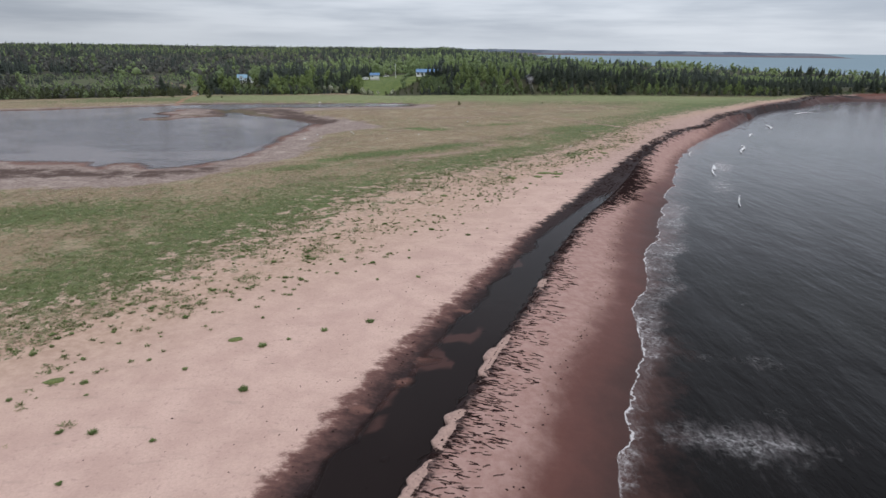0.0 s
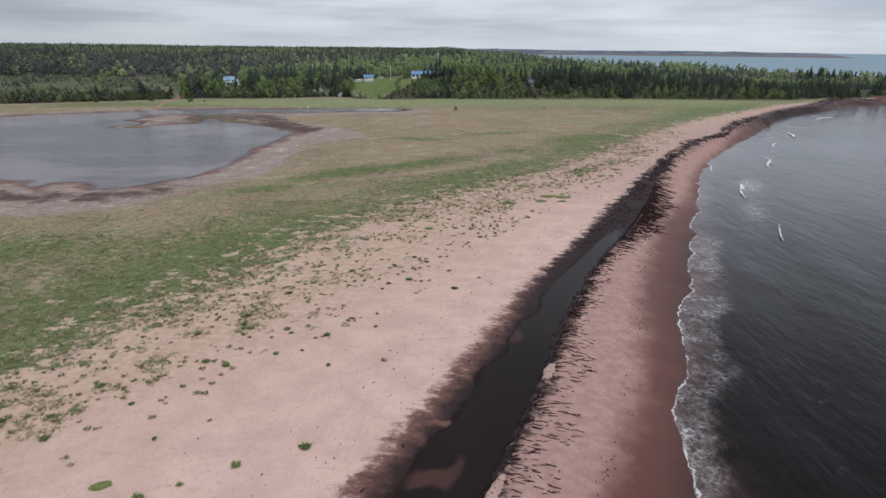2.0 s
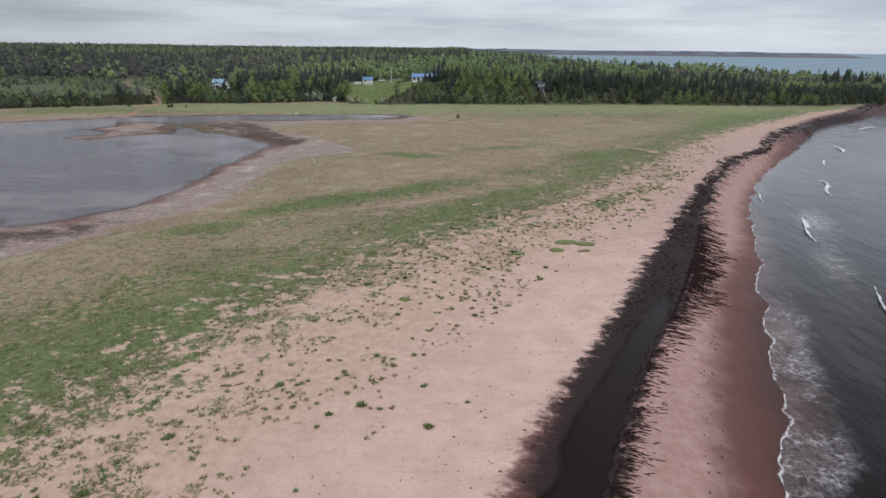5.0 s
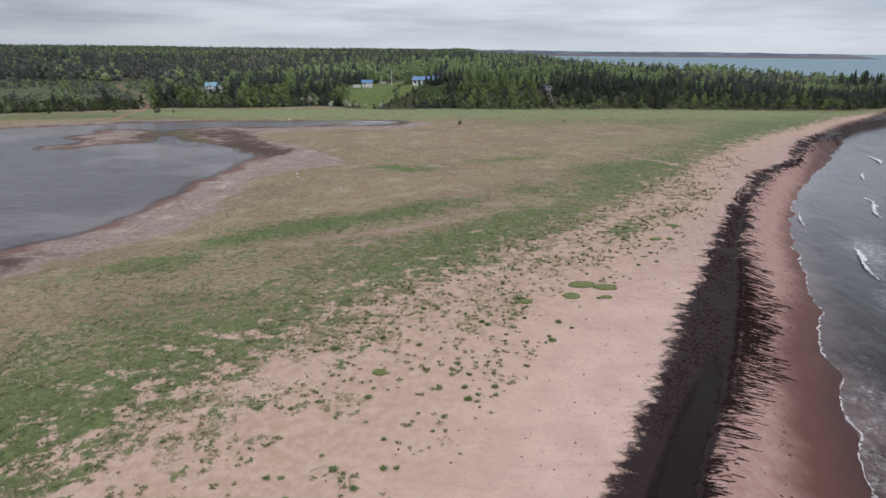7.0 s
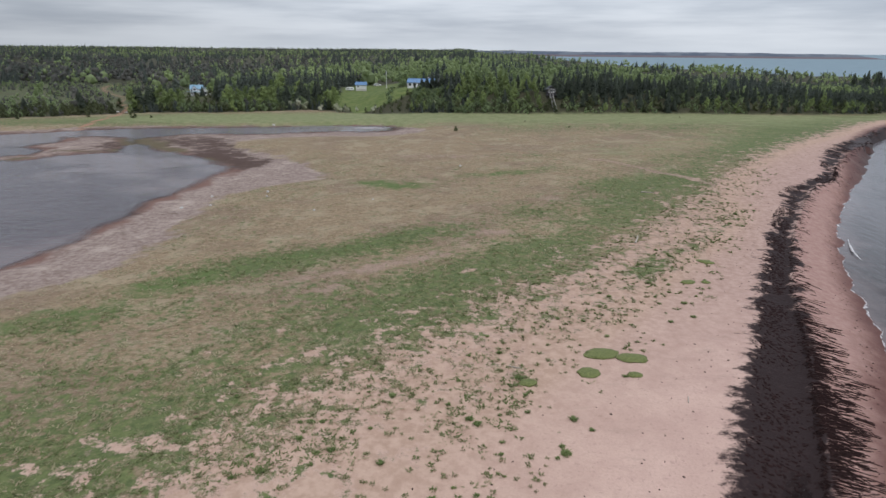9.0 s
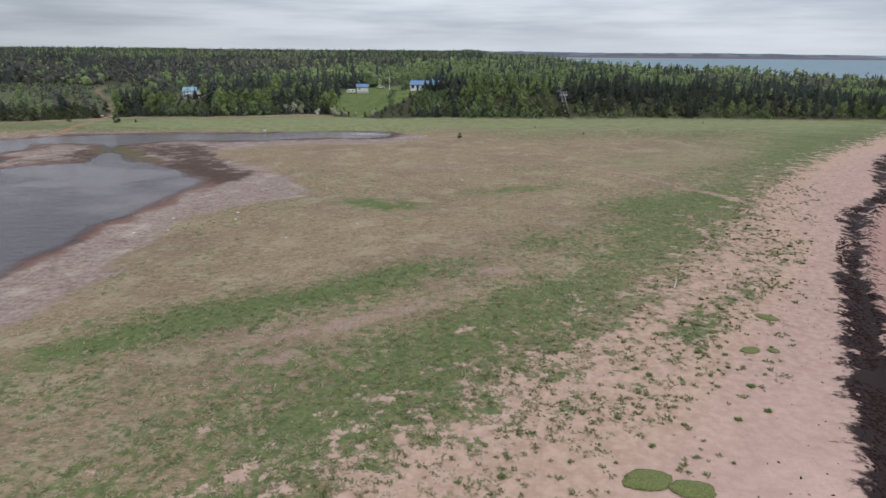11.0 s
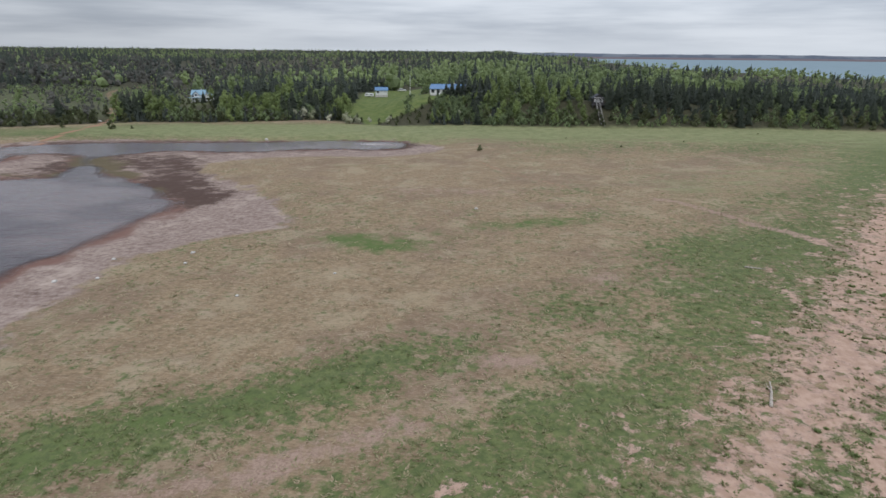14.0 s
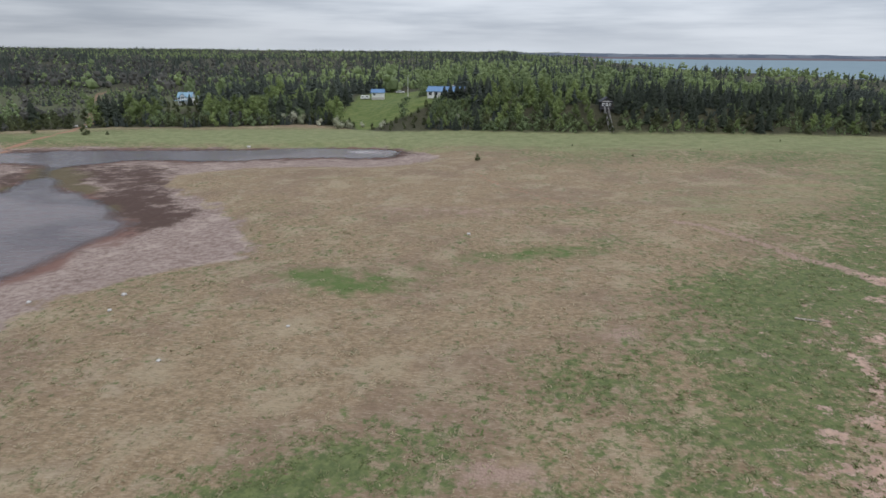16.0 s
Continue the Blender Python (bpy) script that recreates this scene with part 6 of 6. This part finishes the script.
# low round cushions of green on the sand
for x, y, a, b, turn in ((20.2, 119.0, 1.5, 0.95, 10), (22.6, 118.3, 1.35, 0.8, -5), (18.5, 115.9, 0.95, 0.8, 30), (22.1, 115.6, 0.6, 0.45, 0), (13.5, 114.2, 0.75, 0.55, 20), (0.4, 99.4, 0.6, 0.52, 0),
                         (37.7, 142.5, 1.1, 0.6, -30), (33.3, 135.7, 0.9, 0.6, 20), (35.2, 135.6, 0.5, 0.4, 0), (-29, 40.5, 0.7, 0.4, 20), (-17.5, 47.2, 0.6, 0.35, 20)):
    bm = bmesh.new()
    bmesh.ops.create_icosphere(bm, subdivisions=3, radius=1.0)
    bmesh.ops.delete(bm, geom=[v for v in bm.verts if v.co.z < -0.3], context="VERTS")
    for v in bm.verts:
        q = 1 + 0.22 * noise.noise(v.co * 2.0 + Vector((x, y, 0))) + 0.09 * noise.noise(v.co * 7 + Vector((y, x, 0)))
        v.co = Vector((v.co.x * a * q, v.co.y * b * q, v.co.z * 0.16 * q + 0.02 * noise.noise(v.co * 11)))
    ob = new("cushion_plant", bm_mesh("cushion_plant", bm, MAT_PLANT, True))
    ob.matrix_world = pose(x, y, height(x, y) + 0.02, 0, 0, turn)
    tagged(ob, "low round olive green cushion plant on pink sand", "plant", "cushion plants on the sand")

# driftwood
for x, y, length, turn, r0 in ((31.8, 150.6, 3.8, 68, 0.13), (41.3, 178.5, 2.2, -15, 0.1), (-2.0, 88.0, 1.1, 30, 0.05), (12.8, 116.5, 1.3, -25, 0.06), (25, 112, 0.9, 70, 0.05)):
    bm = bmesh.new()
    a = Vector((-length / 2, 0, 0))
    for k in range(5):
        b = a + Vector((length / 5, noise.noise((x, k, y)) * 0.12 * length / 3, 0))
        rod(bm, a, b, r0 * (1 - 0.12 * k), r0 * (1 - 0.12 * (k + 1)), 8)
        a = b
    rod(bm, (length * 0.1, 0, 0), (length * 0.25, length * 0.1, r0 * 1.6), r0 * 0.4, r0 * 0.15, 6)
    ob = new("driftwood_log", bm_mesh("driftwood_log", bm, DRIFT, True))
    ob.matrix_world = pose(x, y, height(x, y) + r0 * 0.75, 0, 0, turn)
    tagged(ob, "bleached driftwood log lying on the sand", "driftwood", "driftwood")

# pale stones on the marsh and the pond flats
stone_meshes = []
for k in range(3):
    bm = bmesh.new()
    bmesh.ops.create_icosphere(bm, subdivisions=2, radius=1.0)
    for v in bm.verts:
        v.co *= 1 + 0.35 * noise.noise(v.co * 1.3 + Vector((k * 9, 0, 0)))
        v.co.z *= 0.6
    stone_meshes.append(bm_mesh("stone", bm, STONE, True))
for k, (x, y, s) in enumerate(((-55.5, 283.4, 0.55), (-26.4, 179.6, 0.28), (-25.2, 175.3, 0.22), (-14.9, 166, 0.2), (8.4, 204.1, 0.3), (-6.5, 173.2, 0.18), (-36, 178, 0.25), (-33.5, 171, 0.22), (-38, 170, 0.3), (-125, 312, 0.6), (-121, 311, 0.5))):
    ob = new("stone", stone_meshes[k % 3])
    ob.matrix_world = pose(x, y, height(x, y) + 0.3 * s, 0, 0, k * 47) @ Matrix.Scale(s, 4)
    tagged(ob, "pale stone lying in the short grass", "stone", "pale stones")

# crusted sand breaking off along the berm


def sand_ledge(y0, y1, seed):
    """A thin crust with a scalloped lip that overhangs the trough."""
    cy = np.arange(y0, y1, 0.11)
    cx = np.interp(cy, WRACK_OUT[:, 1], WRACK_OUT[:, 0])
    m = len(cy)
    fade = np.sin(np.pi * np.linspace(0, 1, m)) ** 0.35
    lobe = np.abs(rough_field(cy, cy * 0, 1.5, seed, 2) - 0.5) * 1.7 + rough_field(cy, cy * 0 + 4, 0.35, seed + 3, 3) * 0.5
    lip, back = -(0.05 + lobe) * fade, 0.25 + 0.5 * rough_field(cy, cy * 0, 1.1, seed + 5, 3)
    z = 0.0113 * cx + 0.0021 * cy - 0.1
    bump = rough_field(cy, cy * 0, 0.5, seed + 8, 2) * 0.05
    rows = [(lip + 0.1, z - 0.5), (lip, z - 0.1), (lip + 0.07, z + bump), (lip * 0.4 + 0.1, z + 0.02 + bump), (back, z - 0.14)]
    v = np.concatenate([np.column_stack([cx + u, cy - 0.25 * u, h]) for u, h in rows])
    i = np.arange(m - 1)
    f = np.concatenate([np.stack([i + r * m, i + (r + 1) * m, i + 1 + (r + 1) * m, i + 1 + r * m], 1) for r in range(4)])
    tagged(new("sand_ledge", raw_mesh("sand_ledge", v, f, [CRUST], None, True)), "pale ledge of crusted sand breaking off the berm edge", "sand ledge", "ledges along the berm")


for y0, y1, seed in ((24, 31.5, 5), (32.5, 37, 9), (41.5, 48.5, 13), (59.5, 62, 17)):
    sand_ledge(y0, y1, seed)


def mound(r, n=7):
    """A flat ragged heap, one metre across."""
    t = np.arange(n) / n * 2 * math.pi
    q = r.uniform(0.55, 1.15, n)
    rim = np.stack([np.cos(t) * q, np.sin(t) * q, np.full(n, -0.12)], 1)
    mid = np.stack([np.cos(t + 0.3) * q * 0.55, np.sin(t + 0.3) * q * 0.55, r.uniform(0.5, 1.0, n)], 1)
    v = np.vstack([rim, mid, [[0, 0, 0.9]]])
    f = [(i, (i + 1) % n, n + i) for i in range(n)] + [((i + 1) % n, n + (i + 1) % n, n + i) for i in range(n)] + [(n + i, n + (i + 1) % n, 2 * n) for i in range(n)]
    return v * np.array([0.5, 0.5, 1]), np.array(f)


def heaps(name, label, x, y, lift, turn, long, wide, tall, mat):
    """Many mounds, each stretched along its own way, as one mesh."""
    z = survey(x, y)["z"] + lift
    vs, fs, base = [], [], 0
    for j in range(6):
        bv, bf = mound(gr)
        idx = np.arange(len(x))[j::6]
        c, s = np.cos(turn[idx])[:, None], np.sin(turn[idx])[:, None]
        u, w = bv[None, :, 0] * long[idx][:, None], bv[None, :, 1] * wide[idx][:, None]
        v = np.stack([u * c - w * s + x[idx][:, None], u * s + w * c + y[idx][:, None], bv[None, :, 2] * tall[idx][:, None] + z[idx][:, None]], 2).reshape(-1, 3)
        vs.append(v)
        fs.append((bf[None] + (np.arange(len(idx)) * len(bv))[:, None, None]).reshape(-1, 3) + base)
        base += len(v)
    tagged(new(name, raw_mesh(name, np.concatenate(vs), np.concatenate(fs), [mat])), label, "seaweed", kind="stuff")


# wrack heaped in the trough
k = 12000
wy = gr.uniform(22, 330, k)
t_in, t_out = np.interp(wy, WRACK_IN[:, 1], WRACK_IN[:, 0]), np.interp(wy, WRACK_OUT[:, 1], WRACK_OUT[:, 0])
pos = np.where(wy < 92, np.where(gr.random(k) < 0.75, gr.beta(1.2, 5, k), 0.9 + 0.1 * gr.random(k)), gr.beta(1.3, 1.2, k) * 1.06 - 0.02)
wx = t_in + (t_out - t_in) * pos
wx = wx + (rough_field(wy, wy * 0, 9, 73, 3) - 0.5) * 3.0 * smooth(wy, 110, 150)
sel = (gr.random(k) < np.where(wy < 92, 0.04, 1.0)) & (rough_field(wx, wy, 4, 72, 3) > 0.42 * smooth(wy, 88, 125) + 0.12 * smooth(wy, 150, 260))
wx, wy = wx[sel], wy[sel]
k = len(wx)
grow = np.where(wy < 92, 0.4, 0.5) + wy / 300
heaps("seaweed_wrack", "dark rotting seaweed heaped along the trough", wx, wy, 0.0, gr.uniform(-1.6, 1.6, k), gr.uniform(0.2, 0.7, k) * grow, gr.uniform(0.1, 0.4, k) * grow, gr.uniform(0.015, 0.07, k), WEED)


def strand(r, n=8):
    """A thin ragged streak, one metre long, highest along its middle."""
    u = np.linspace(0, 1, n)
    w = np.sin(np.pi * np.clip(u * 0.9 + 0.06, 0, 1)) ** 0.7 * r.uniform(0.5, 1.2, n) * 0.5
    bend = np.cumsum(r.normal(0, 0.16, n))
    v = np.concatenate([np.stack([u, bend - w, np.full(n, -0.3)], 1), np.stack([u, bend, np.full(n, 1.0)], 1), np.stack([u, bend + w, np.full(n, -0.3)], 1)])
    i = np.arange(n - 1)
    f = np.concatenate([np.stack([i + q * n, i + 1 + q * n, i + 1 + (q + 1) * n], 1) for q in (0, 1)] + [np.stack([i + q * n, i + 1 + (q + 1) * n, i + (q + 1) * n], 1) for q in (0, 1)])
    return v, f


# streaks combed seaward across the berm
k = 2700
fy2 = np.concatenate([gr.uniform(24, 46, 520), gr.uniform(46, 62, 220), gr.uniform(62, 90, 360), gr.normal(110, 9, 1100), gr.uniform(62, 96, 100), gr.uniform(120, 240, 400)])
reach = np.interp(fy2, [24, 45, 62, 80, 90, 100, 112, 125, 145, 165, 260], [5.0, 4.4, 3.0, 2.0, 3.2, 5.0, 5.0, 3.8, 2.6, 2.0, 1.6]) * (0.6 + 0.8 * rough_field(fy2, fy2 * 0, 2.2, 71, 2))
start = gr.beta(0.8, 1.5, k) * reach * np.where((fy2 > 86) & (fy2 < 150), 0.8, 1.0)
fx2 = np.interp(fy2, WRACK_OUT[:, 1], WRACK_OUT[:, 0]) + start - 0.4
long2 = np.minimum(gr.uniform(0.25, 1.0, k) * np.where((fy2 > 90) & (fy2 < 140), 1.7, 0.8), np.maximum(reach - start, 0.4) + 0.5)
wide2, tall2, turn2 = gr.uniform(0.06, 0.15, k), gr.uniform(0.02, 0.05, k), -0.12 + gr.normal(0, 0.2, k)
vs, fs, base = [], [], 0
for j in range(8):
    bv, bf = strand(gr)
    idx = np.arange(k)[j::8]
    c, sn = np.cos(turn2[idx])[:, None], np.sin(turn2[idx])[:, None]
    u, w = bv[None, :, 0] * long2[idx][:, None], bv[None, :, 1] * wide2[idx][:, None]
    x2, y2 = u * c - w * sn + fx2[idx][:, None], u * sn + w * c + fy2[idx][:, None]
    z2 = survey(x2.ravel(), y2.ravel())["z"].reshape(x2.shape)
    vs.append(np.stack([x2, y2, z2 + 0.01 + bv[None, :, 2] * tall2[idx][:, None]], 2).reshape(-1, 3))
    fs.append((bf[None] + (np.arange(len(idx)) * len(bv))[:, None, None]).reshape(-1, 3) + base)
    base += len(vs[-1])
tagged(new("seaweed_streaks", raw_mesh("seaweed_streaks", np.concatenate(vs), np.concatenate(fs), [WEED])), "thin streaks of seaweed combed across the berm", "seaweed", kind="stuff")
# strand line and scraps on the open sand
k = 900
fy3 = gr.uniform(26, 240, k)
fx3 = np.where(gr.random(k) < 0.45, np.interp(fy3, DAMP[:, 1], DAMP[:, 0]) - 1.2 + gr.normal(0, 0.5, k), np.interp(fy3, WRACK_IN[:, 1], WRACK_IN[:, 0]) - 1 - gr.exponential(7, k))
heaps("seaweed_scraps", "small dry scraps of seaweed scattered over the sand", fx3, fy3, 0.0, gr.uniform(0, 3, k), gr.uniform(0.08, 0.34, k), gr.uniform(0.05, 0.18, k), gr.uniform(0.02, 0.07, k), WEED)
